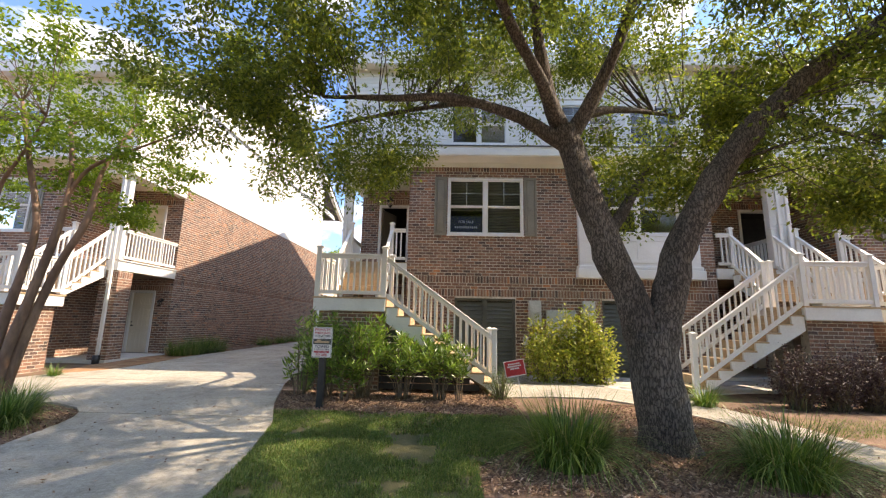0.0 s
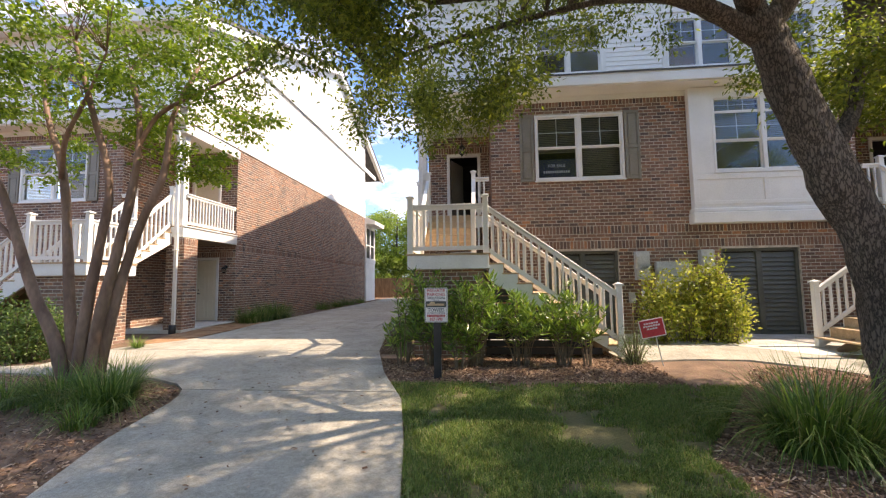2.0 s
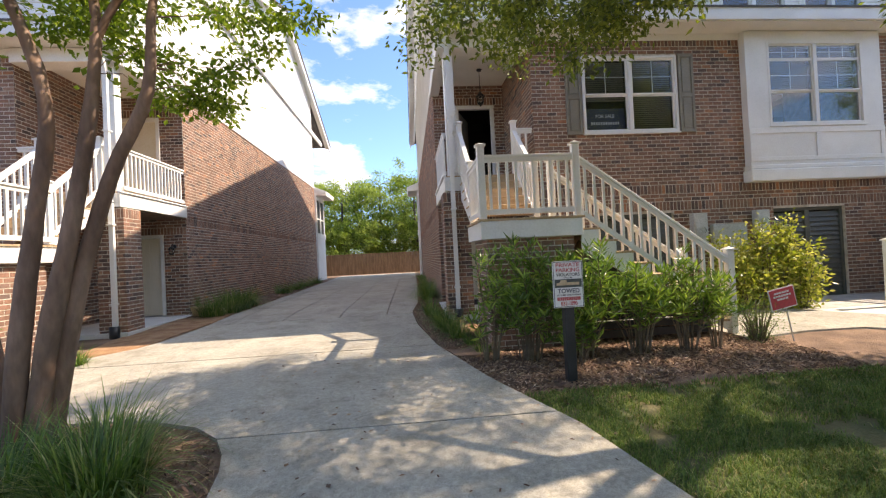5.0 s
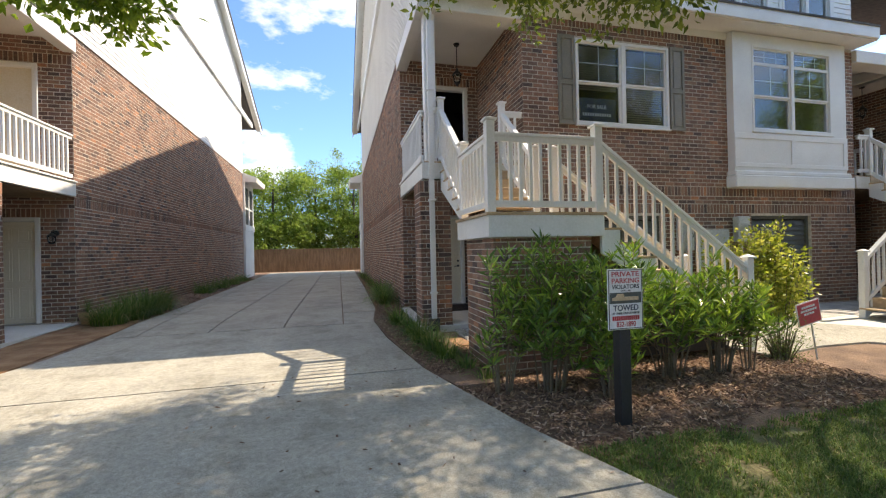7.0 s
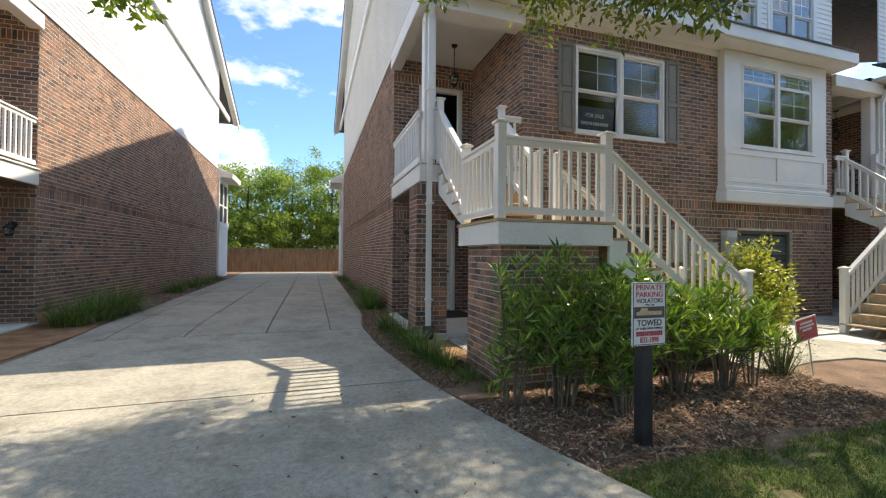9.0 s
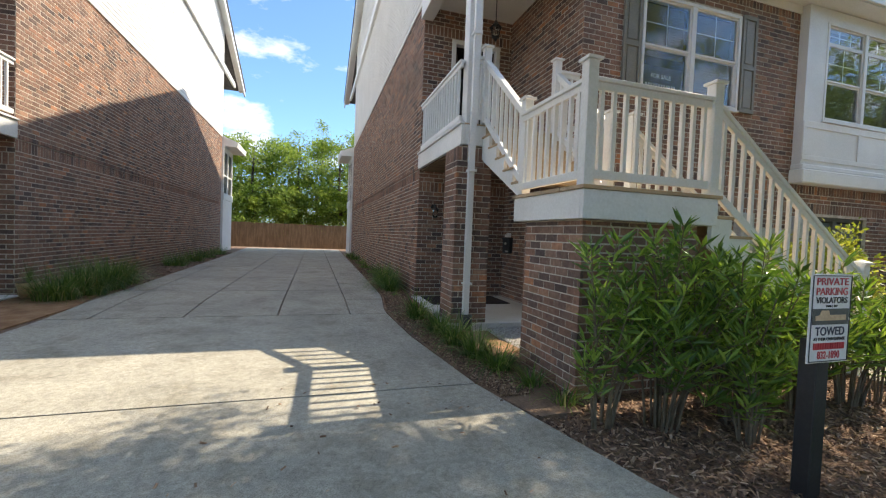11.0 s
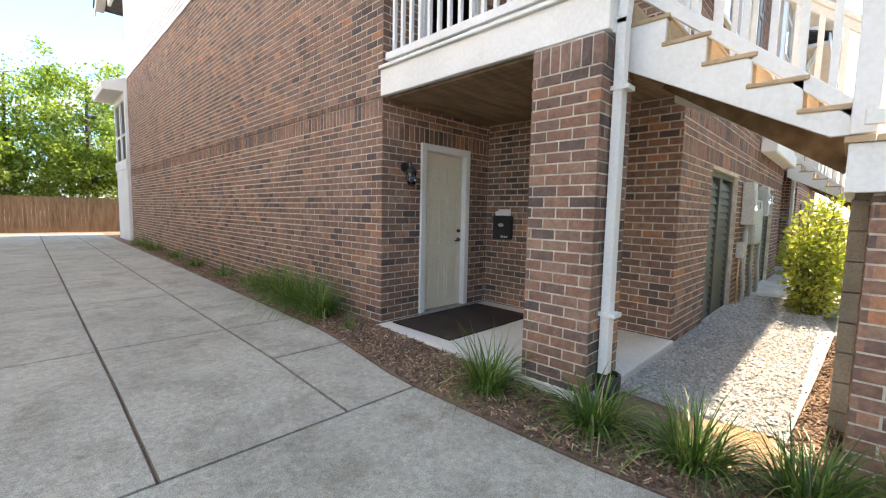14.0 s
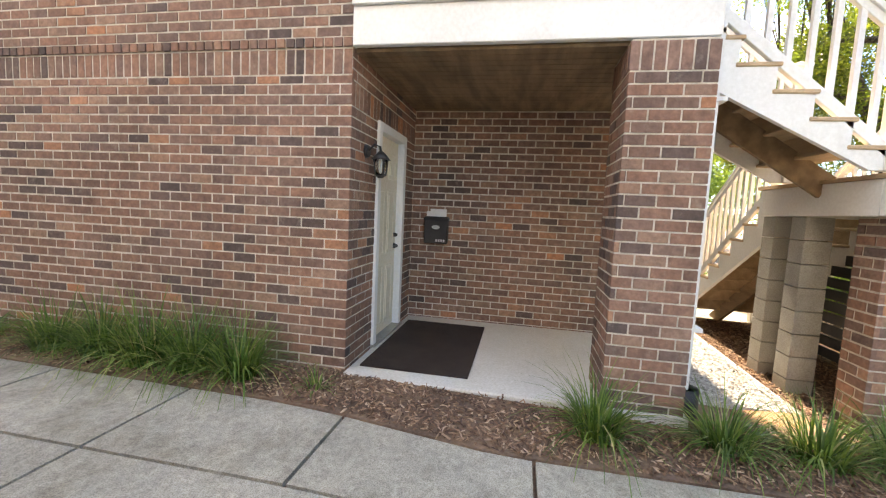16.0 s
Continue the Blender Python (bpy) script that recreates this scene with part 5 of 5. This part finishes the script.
for pts, r0, r1 in (([(1.7, 5.88, 4.2), (1.3, 5.85, 4.45), (0.83, 5.8, 4.7), (-0.1, 5.7, 4.9), (-0.9, 5.8, 4.95), (-2.2, 6.2, 5.2)], 0.13, 0.03),
                    ([(1.65, 5.9, 4.4), (1.4, 5.8, 4.95), (1.23, 5.6, 5.7), (1.0, 5.2, 6.7), (0.6, 4.8, 7.6)], 0.14, 0.04),
                    ([(1.66, 5.9, 4.3), (1.95, 5.8, 4.75), (2.3, 5.6, 5.5), (2.6, 5.3, 6.4), (3.0, 4.8, 7.6)], 0.14, 0.04),
                    ([(1.5, 5.8, 4.6), (1.2, 5.4, 5.0), (0.7, 4.8, 5.4), (0.1, 4.0, 5.9), (-1.0, 3.4, 6.3), (-2.4, 3.2, 6.4)], 0.1, 0.03),
                    ([(2.15, 5.8, 2.8), (2.5, 5.9, 3.3), (2.75, 6.1, 3.65), (3.2, 6.5, 4.2), (3.9, 7.0, 4.8)], 0.1, 0.03),
                    ([(1.95, 5.8, 4.7), (2.5, 6.2, 5.0), (3.3, 6.8, 5.3), (4.2, 7.2, 5.4)], 0.08, 0.03),
                    ([(4.1, 5.5, 4.3), (4.9, 6.0, 4.8), (5.8, 6.4, 4.9), (6.8, 6.6, 4.7)], 0.1, 0.03),
                    ([(0.83, 5.8, 4.7), (0.2, 6.4, 5.2), (-0.9, 7.0, 5.4), (-2.3, 7.2, 5.2), (-3.2, 7.0, 4.8)], 0.07, 0.02)):
    L.append(limb(oak, "limb", pts, r0, r1, M_BARK, 10, 0, 0.015))
# masses at y 2.8 and 7.6: unseen, added to shade drive and lawn
crown(oak, L[1:], [((2.4, 4.2, 7.4), (6.4, 3.9, 1.7), 150), ((1.6, 2.8, 8.0), (3.6, 2.8, 0.9), 115), ((1.6, 8.6, 8.0), (3.0, 0.7, 0.6), 14), ((-3.4, 5.6, 5.9), (2.0, 1.6, 0.8), 50), ((4.9, 2.8, 7.6), (2.6, 2.8, 0.8), 60), ((2.4, 7.6, 8.6), (3.4, 1.4, 0.5), 12), ((5.6, 4.6, 6.0), (2.2, 1.6, 0.9), 40), ((-1.4, 4.0, 6.0), (2.9, 2.7, 0.9), 75), ((-2.6, 6.9, 5.1), (2.3, 1.7, 0.8), 85), ((0.6, 6.9, 6.4), (3.2, 1.8, 0.95), 48), ((1.6, 7.4, 7.3), (2.6, 1.2, 0.7), 34), ((6.3, 5.6, 4.8), (2.3, 1.7, 1.5), 150), ((3.9, 6.9, 5.0), (1.6, 1.0, 0.9), 34), ((3.0, 6.3, 3.9), (0.9, 0.5, 0.45), 8)], 250, 0.46, 0.088, 0.042, M_OAKLEAF, M_BARK, droop=0.75)

myrtle = empty("crape_myrtle", "slender multi-stemmed tree with smooth reddish bark", "tree")
L = []
for pts, r0, r1 in (([(-7.55, 6.6, 0.0), (-7.75, 6.6, 0.7), (-8.2, 6.6, 1.53), (-8.83, 6.6, 3.0), (-9.4, 6.6, 3.9), (-10.2, 6.8, 4.8)], 0.1, 0.03),
                    ([(-7.45, 6.7, 0.0), (-7.65, 6.7, 1.0), (-7.76, 6.7, 2.02), (-8.03, 6.8, 3.27), (-8.6, 7.0, 4.3), (-9.0, 7.2, 5.2)], 0.085, 0.03),
                    ([(-7.35, 6.55, 0.0), (-7.28, 6.55, 1.0), (-7.16, 6.6, 2.07), (-7.05, 6.6, 3.07), (-7.4, 6.6, 4.2), (-7.75, 6.6, 5.3)], 0.09, 0.03),
                    ([(-7.25, 6.6, 0.0), (-7.1, 6.6, 1.0), (-6.86, 6.6, 2.06), (-6.75, 6.7, 3.1), (-6.7, 6.7, 4.0), (-7.1, 6.9, 5.0)], 0.095, 0.03),
                    ([(-7.2, 6.7, 0.0), (-6.95, 6.7, 1.3), (-6.62, 6.7, 2.4), (-6.28, 6.7, 3.17), (-6.25, 6.8, 4.1), (-6.0, 7.0, 5.0)], 0.085, 0.025),
                    ([(-6.71, 6.7, 3.6), (-6.4, 6.7, 4.1), (-5.85, 6.8, 4.45), (-5.1, 6.9, 4.85)], 0.045, 0.015),
                    ([(-8.0, 6.75, 3.2), (-7.7, 6.5, 3.7), (-7.2, 6.3, 4.2), (-6.6, 6.0, 4.7)], 0.04, 0.015),
                    ([(-8.5, 6.6, 2.2), (-9.2, 6.5, 2.9), (-9.9, 6.4, 3.5)], 0.04, 0.015)):
    L.append(limb(myrtle, "stem", pts, r0, r1, M_MYRTLE, 10, 0.0, 0.008))
crown(myrtle, [l[-9:] for l in L], [((-7.8, 6.9, 5.4), (2.8, 2.0, 1.3), 88), ((-9.4, 6.8, 4.1), (1.4, 1.3, 0.9), 26), ((-6.2, 7.0, 4.4), (1.1, 1.0, 0.7), 26), ((-6.3, 7.0, 3.4), (0.5, 0.5, 0.35), 8), ((-7.6, 6.3, 4.3), (1.6, 1.2, 0.6), 18)], 150, 0.36, 0.085, 0.046, M_MYRLEAF, M_MYRTLE, flat=0.4)


def shrub(name, label, x, y, rx, ry, h, stems, n, length, width, material, category="shrub", whorl=0, low=0.1, bare=0.25):
    """A bush of stems with leaves, fuller above. whorl: leaves in rosettes at the tips."""
    s = empty(name, label, category, name + "s", (0, 0, 0))
    z0 = gz(y)
    bm = bmesh.new()
    cs, ds = [], []
    for _ in range(stems):
        a, q = random.uniform(0, math.tau), math.sqrt(random.random())
        tx, ty = x + rx * q * math.cos(a), y + ry * q * math.sin(a)
        tz = z0 + h * (1 - 0.45 * q * q) * random.uniform(0.55, 1.08)
        bx, by = x + (tx - x) * 0.35, y + (ty - y) * 0.35
        line = smooth_line([(bx, by, z0 - 0.02), ((bx + tx) / 2 - (tx - x) * 0.08, (by + ty) / 2, z0 + (tz - z0) * 0.5), (tx, ty, tz)], 4)
        tube(bm, line, [0.011 - 0.0085 * i / (len(line) - 1) for i in range(len(line))], 5)
        m = max(4, n // stems)
        f = bare + (1 - bare) * rng.uniform(0, 1, m) ** 0.65
        pts = np.array(line)
        idx = f * (len(pts) - 1)
        i0 = np.minimum(idx.astype(int), len(pts) - 2)
        c = pts[i0] + (pts[i0 + 1] - pts[i0]) * (idx - i0)[:, None]
        if whorl:
            ang = rng.uniform(0, math.tau, m)
            d = np.stack([np.cos(ang), np.sin(ang), rng.uniform(0.1, 1.2, m)], 1)
            cs.append(c)
        else:
            o = rng.normal(size=(m, 3)) * 0.085
            d = o + rng.normal(size=(m, 3)) * 0.06
            cs.append(c + o)
        ds.append(d)
    tagged(part("branching", bm, M_STEM, s), kind="stuff")
    leaves("foliage", np.concatenate(cs), np.concatenate(ds), length, width, material, s)
    return s


def oleander(x, y, rx, ry, h, stems):
    """Bare canes from one crown that fork near the top, with whorls of long leaves along the ends."""
    s = empty("oleander", "airy oleander shrub with long narrow green leaves", "shrub", "oleanders")
    z0 = gz(y)
    bm = bmesh.new()
    cs, ds = [], []
    for _ in range(stems):
        a, q = random.uniform(0, math.tau), math.sqrt(random.random())
        tx, ty = x + rx * q * math.cos(a), y + ry * q * math.sin(a)
        tz = z0 + h * (1 - 0.35 * q * q) * random.uniform(0.5, 1.06)
        bx, by = x + (tx - x) * 0.3, y + (ty - y) * 0.3
        line = smooth_line([(bx, by, z0 - 0.02), (bx + (tx - bx) * 0.3, by + (ty - by) * 0.3, z0 + (tz - z0) * 0.5), (tx, ty, tz)], 4)
        tube(bm, line, [0.012 - 0.008 * i / (len(line) - 1) for i in range(len(line))], 5)
        ends = [line]
        for _ in range(2):
            f = np.array(line[random.choice((4, 5, 6))])
            g = np.array(line[-1]) + rng.normal(size=3) * np.array([0.14, 0.14, 0.1])
            fork = smooth_line([f, (f + g) / 2 + np.array([0, 0, 0.03]), g], 3)
            tube(bm, fork, [0.006 - 0.003 * i / (len(fork) - 1) for i in range(len(fork))], 4)
            ends.append(fork)
        for e in ends:
            p = np.array(e)
            step = np.concatenate([[0], np.cumsum(np.linalg.norm(np.diff(p, axis=0), axis=1))])
            d, turn = 0.0, random.uniform(0, 6)
            while d < min(0.3, step[-1] * 0.6):
                c = np.array([np.interp(step[-1] - d, step, p[:, k]) for k in range(3)])
                for k in range(4 if d < 0.06 else 3):
                    b = turn + k * math.tau / 3 + random.uniform(-0.25, 0.25)
                    cs.append(c)
                    ds.append((math.cos(b), math.sin(b), random.uniform(0.7, 1.6) if d < 0.06 else random.uniform(-0.1, 0.9)))
                turn += 1.05
                d += 0.055
    tagged(part("branching", bm, M_CANE, s), kind="stuff")
    leaves("foliage", np.array(cs), np.array(ds), 0.165, 0.031, M_OLEANDER, s)


for x, y, rx, ry, h, k in ((-2.5, 8.3, 0.5, 0.38, 1.62, 24), (-1.75, 8.25, 0.5, 0.38, 1.68, 26), (-0.95, 8.3, 0.48, 0.38, 1.45, 22), (-0.25, 8.3, 0.42, 0.35, 1.35, 18), (-3.0, 8.4, 0.36, 0.3, 1.5, 13), (-2.0, 7.95, 0.45, 0.22, 0.8, 10), (0.15, 8.25, 0.25, 0.25, 1.0, 7)):
    oleander(x, y, rx, ry, h, k)
for x, h in ((2.2, 1.7), (2.75, 1.78), (3.25, 1.85), (3.55, 1.8)):
    shrub("privet", "sunlit yellow-green variegated privet bush", x, 10.35, 0.4, 0.34, h, 26, 1900, 0.085, 0.055, M_PRIVET, bare=0.05)
shrub("shrub", "small round dark evergreen shrub by the stairs", 0.95, 8.45, 0.25, 0.25, 0.62, 40, 1800, 0.045, 0.008, M_HEDGE, bare=0.1)
for x in (-10.35, -11.3, -12.3, -13.3):
    shrub("hedge_bush", "clipped green hedge bush below the stairs", x, 8.35, 0.65, 0.5, 1.25, 70, 4200, 0.07, 0.042, M_HEDGE, "hedge", bare=0.05)
for x in (6.5, 7.2, 7.9, 8.6, 9.4, 10.2):
    shrub("burgundy_hedge", "dark burgundy clipped hedge bush beside the stairs", x, 8.25, 0.48, 0.36, 1.15, 70, 3600, 0.05, 0.026, M_BURGUNDY, "hedge", bare=0.12)
shrub("shrub", "green shrub beside the neighbour brick pier", -10.3, 9.0, 0.3, 0.3, 0.9, 30, 1600, 0.05, 0.026, M_HEDGE, bare=0.1)

scr = empty("slat_screen", "dark horizontal board screen below the stair", "screen")
for i in range(9):
    z = 0.2 + i * 0.135
    boxes("slat", [(-1.53, 8.9, z, -1.5 + (1.62 - z) * 1.45, 8.925, z + 0.115)], M_BLACK, scr, bevel=0.003)
for x in (-1.5, -0.62, 0.2):
    boxes("batten", [(x, 8.926, 0.1, x + 0.05, 8.96, min(1.4, 1.3 - 0.69 * (x + 1.5)))], M_TIMBER, scr)

# trees behind the fence
for x, y, h, r in ((-14, 43, 8.5, 3.4), (-9.8, 41, 8.0, 2.8), (-6.5, 43, 8.8, 3.0), (-3.2, 41.5, 9.0, 2.6), (0.5, 44, 9.5, 3.2), (-12, 50, 10, 4), (-4.5, 52, 11, 4), (4, 49, 11, 4), (-19, 47, 10, 4)):
    h *= 1.15
    tr = empty("tree", "leafy green tree behind the board fence", "tree", "trees behind the fence")
    tl = [limb(tr, "trunk", [(x, y, 0.2), (x + 0.1, y, h * 0.3), (x - 0.1, y, h * 0.55), (x, y, h * 0.85)], 0.2, 0.05, M_BARK, 8, 0, 0.02)]
    crown(tr, tl, [((x, y, h * 0.6), (r, r * 0.8, h * 0.36), 70), ((x + 0.4 * r, y - 0.5, h * 0.33), (r * 0.8, r * 0.6, h * 0.2), 30), ((x - 0.5 * r, y - 0.5, h * 0.3), (r * 0.7, r * 0.6, h * 0.2), 26)], 110, 0.75, 0.22, 0.13, M_FARLEAF, M_BARK)

# ---- signs, boxes and small things ----
M_SIGN = mixed("sign_white", (0.74, 0.73, 0.70), (0.80, 0.79, 0.76), 5, 60, 0.4, 0.03)
M_RED = mixed("sign_red", (0.50, 0.035, 0.045), (0.58, 0.05, 0.06), 5, 60, 0.4, 0.03)
M_NAVY = mixed("sign_navy", (0.015, 0.022, 0.05), (0.022, 0.03, 0.065), 5, 60, 0.4, 0.03)
M_TAN = mixed("truck_tan", (0.55, 0.38, 0.22), (0.62, 0.44, 0.27), 5, 60, 0.4, 0.03)
M_LETTER = mixed("letter_grey", (0.45, 0.47, 0.5), (0.55, 0.57, 0.6), 5, 60, 0.5, 0.03)


def words(text, x, y, z, width, height, material, parent):
    """Raised lettering that looks to -y, fitted to a width and cap height."""
    cu = bpy.data.curves.new("lettering", "FONT")
    cu.body, cu.align_x, cu.extrude, cu.size = text, "CENTER", 0.001, 1.0
    cu.offset = 0.012
    tmp = bpy.data.objects.new("lettering", cu)
    scene.collection.objects.link(tmp)
    bpy.context.view_layer.update()
    me = bpy.data.meshes.new_from_object(tmp.evaluated_get(bpy.context.evaluated_depsgraph_get()))
    bpy.data.objects.remove(tmp)
    co = np.zeros(len(me.vertices) * 3, dtype=np.float32)
    me.vertices.foreach_get("co", co)
    co = co.reshape(-1, 3)
    lo, hi = co.min(0), co.max(0)
    out = np.empty_like(co)
    out[:, 0] = (co[:, 0] - (lo[0] + hi[0]) / 2) * width / (hi[0] - lo[0]) + x
    out[:, 2] = (co[:, 1] - lo[1]) * height / (hi[1] - lo[1]) + z
    out[:, 1] = y - (co[:, 2] - lo[2])
    me.vertices.foreach_set("co", out.ravel())
    me.update()
    me.materials.clear()
    me.materials.append(material)
    ob = new("lettering", me)
    ob.parent = parent
    return ob


ps = empty("parking_sign", "white parking warning sign on a black wooden post", "sign")
boxes("post", [(-2.33, 7.36, 0.0, -2.22, 7.46, 1.05)], M_BLACK, ps, bevel=0.006)
boxes("board", [(-2.46, 7.335, 0.93, -2.11, 7.345, 1.45)], M_SIGN, ps, bevel=0.003)
boxes("border", [(-2.452, 7.331, 1.437, -2.118, 7.3345, 1.442), (-2.452, 7.331, 0.938, -2.118, 7.3345, 0.943), (-2.452, 7.331, 0.943, -2.447, 7.3345, 1.437), (-2.123, 7.331, 0.943, -2.118, 7.3345, 1.437)], M_BLACK, ps)
for text, z, w, h, m in (("PRIVATE", 1.385, 0.27, 0.043, M_RED), ("PARKING", 1.328, 0.27, 0.043, M_RED), ("VIOLATORS", 1.28, 0.27, 0.036, M_BLACK), ("WILL BE", 1.257, 0.1, 0.013, M_BLACK), ("TOWED", 1.092, 0.25, 0.05, M_NAVY), ("AT THEIR OWN EXPENSE", 1.062, 0.27, 0.018, M_BLACK), ("832-1890", 0.955, 0.19, 0.045, M_RED)):
    words(text, -2.285, 7.3335, z, w, h, m, ps)
bm = bmesh.new()
for i in range(13):
    box(bm, -2.418 + i * 0.0208, 7.331, 1.01, -2.418 + i * 0.0208 + 0.015, 7.3345, 1.048)
part("name_bars", bm, M_RED, ps)
boxes("picture", [(-2.44, 7.3325, 1.155, -2.13, 7.3345, 1.248)], M_GARAGE, ps)
bm = bmesh.new()
prism(bm, [(-2.42, 1.18), (-2.16, 1.18), (-2.16, 1.212), (-2.25, 1.212), (-2.3, 1.212), (-2.31, 1.238), (-2.37, 1.238), (-2.385, 1.212), (-2.42, 1.205)], "y", 7.329, 7.332)
bm.normal_update()
bmesh.ops.triangulate(bm, faces=[f for f in bm.faces if len(f.verts) > 4])
part("truck", bm, M_TAN, ps)

ys = empty("yard_sign", "tilted red yard sign on a thin stake", "sign")
bm = bmesh.new()
box(bm, -0.2, -0.004, 0.5, 0.2, 0.004, 0.8)
part("border", bm, M_SIGN, ys)
bm = bmesh.new()
box(bm, -0.185, -0.008, 0.515, 0.185, -0.0045, 0.785)
part("panel", bm, M_RED, ys)
bm = bmesh.new()
for z, w in ((0.72, 0.24), (0.675, 0.28), (0.63, 0.18)):
    n = int(w / 0.04)
    for i in range(n):
        box(bm, -w / 2 + i * w / n, -0.011, z, -w / 2 + (i + 0.75) * w / n, -0.0085, z + 0.026)
tagged(part("lettering_bars", bm, M_SIGN, ys), kind="stuff")
bm = bmesh.new()
beam(bm, (0.03, 0.012, -0.02), (0.03, 0.012, 0.78), 0.014, 0.014, (0, 1, 0))
part("stake", bm, M_METAL, ys)
ys.matrix_world = pose(1.33, 8.3, gz(8.3) - 0.02, 0, -11, 0)

fs = empty("for_sale_sign", "dark blue for sale sign behind the window", "sign")
boxes("board", [(-0.13, FACE + 0.1, 4.07, 0.76, FACE + 0.106, 4.56)], M_NAVY, fs)
words("FOR SALE", 0.32, FACE + 0.0985, 4.36, 0.42, 0.075, M_LETTER, fs)
bm = bmesh.new()
for i in range(12):
    box(bm, 0.0 + i * 0.054, FACE + 0.095, 4.21, i * 0.054 + 0.036, FACE + 0.0985, 4.27)
part("bars", bm, M_LETTER, fs)

for x0, x1, z0, z1, d in ((2.02, 2.34, 1.53, 2.2, 0.16), (3.47, 3.77, 1.68, 2.22, 0.16), (2.48, 3.26, 1.19, 1.95, 0.13)):
    mb = empty("utility_box", "pale grey metal utility box with conduit", "utility box", "utility boxes")
    boxes("body", [(x0, FACE - d, z0, x1, FACE - 0.008, z1)], M_METAL, mb, bevel=0.012)
    boxes("cover", [(x0 + 0.03, FACE - d - 0.014, z0 + 0.03, x1 - 0.03, FACE - d - 0.001, z1 - 0.12)], M_METAL, mb, bevel=0.005)
    bm = bmesh.new()
    xm = (x0 + x1) / 2
    tube(bm, [(xm, FACE - 0.07, z0 + 0.01), (xm, FACE - 0.07, 0.75), (xm + 0.02, FACE - 0.09, 0.5), (xm, FACE - 0.07, 0.2)], [0.035] * 4, 8)
    part("conduit", bm, M_METAL, mb)
    if x1 - x0 < 0.5:
        bm = bmesh.new()
        tube(bm, [(xm, FACE - d - 0.01, z0 + 0.3), (xm, FACE - d - 0.07, z0 + 0.3)], [0.075, 0.065], 14)
        part("meter", bm, M_GLASS, mb, "round glass meter")
sm = empty("utility_box", "small pale junction box low on brick", "utility box", "utility boxes")
boxes("body", [(1.86, FACE - 0.1, 1.0, 2.0, FACE - 0.008, 1.25)], M_METAL, sm, bevel=0.008)
bm = bmesh.new()
tube(bm, [(1.93, FACE - 0.05, 1.01), (1.93, FACE - 0.05, 0.2)], [0.015, 0.015], 6)
part("conduit", bm, M_TAN, sm)

mail = empty("mailbox", "black wall mailbox with letters sticking out", "mailbox")
boxes("body", [(-1.40, 13.33, 1.27, -1.306, 13.62, 1.6)], M_BLACK, mail, bevel=0.012)
boxes("lid", [(-1.415, 13.325, 1.555, -1.306, 13.625, 1.585)], M_BLACK, mail, bevel=0.006)
bm = bmesh.new()
box(bm, -1.345, 13.36, 1.57, -1.335, 13.56, 1.69)
box(bm, -1.365, 13.39, 1.57, -1.358, 13.6, 1.66)
part("letters", bm, M_SIGN, mail, "white envelopes")
bm = bmesh.new()
tube(bm, [(-1.40, 13.475, 1.47), (-1.407, 13.475, 1.47)], [0.05, 0.045], 16)
bmesh.ops.scale(bm, vec=(1, 1, 0.5), space=Matrix.Translation((0, 0, -1.47)), verts=bm.verts[:])
part("badge", bm, M_METAL, mail)
bm = bmesh.new()
for i in range(4):
    box(bm, -1.404, 13.36 + i * 0.03, 1.295, -1.4, 13.38 + i * 0.03, 1.325)
part("number_bars", bm, M_LETTER, mail)

mat_ob = boxes("doormat", [(-3.1, 12.8, 0.336, -1.58, 13.72, 0.352)], M_MAT, None, bevel=0.004)
tagged(mat_ob, "dark brown coarse doormat on the slab", "doormat")

pot = empty("flower_pot", "terracotta pot with a dry plant by the neighbour door", "plant pot")
bm = bmesh.new()
tube(bm, [(-9.55, 14.05, 0.3), (-9.55, 14.05, 0.5), (-9.55, 14.05, 0.56), (-9.55, 14.05, 0.56), (-9.55, 14.05, 0.52)], [0.1, 0.15, 0.16, 0.135, 0.13], 16)
part("pot", bm, M_TAN, pot)
rows = [(-9.55, 14.05, 0.5, random.uniform(0, math.tau), random.uniform(0.2, 0.5), random.uniform(0.3, 1.4), 0.008) for _ in range(60)]
blades("stalks", rows, M_LIRIOPE, pot)

# trees across the street, mirrored in the windows
for i, x in enumerate((-22, -15.5, -9, -2.5, 4, 10.5, 17, 23.5)):
    far = copy_thing(tr, pose(x + 32.3, -104 - (i % 3) * 1.5, -0.5) @ Matrix.Scale(1.7, 4))
    tagged(far, "leafy green tree across the street", "tree", "trees across the street")
far = copy_thing(tr, pose(18.7 + 19, 4.9 - 47, -0.2))
tagged(far, "leafy green tree beyond the second stair", "tree", "trees beyond the houses")
far = copy_thing(tr, pose(23.7 + 19, 0.9000000000000004 - 47, -0.2))
tagged(far, "leafy green tree beyond the second stair", "tree", "trees beyond the houses")
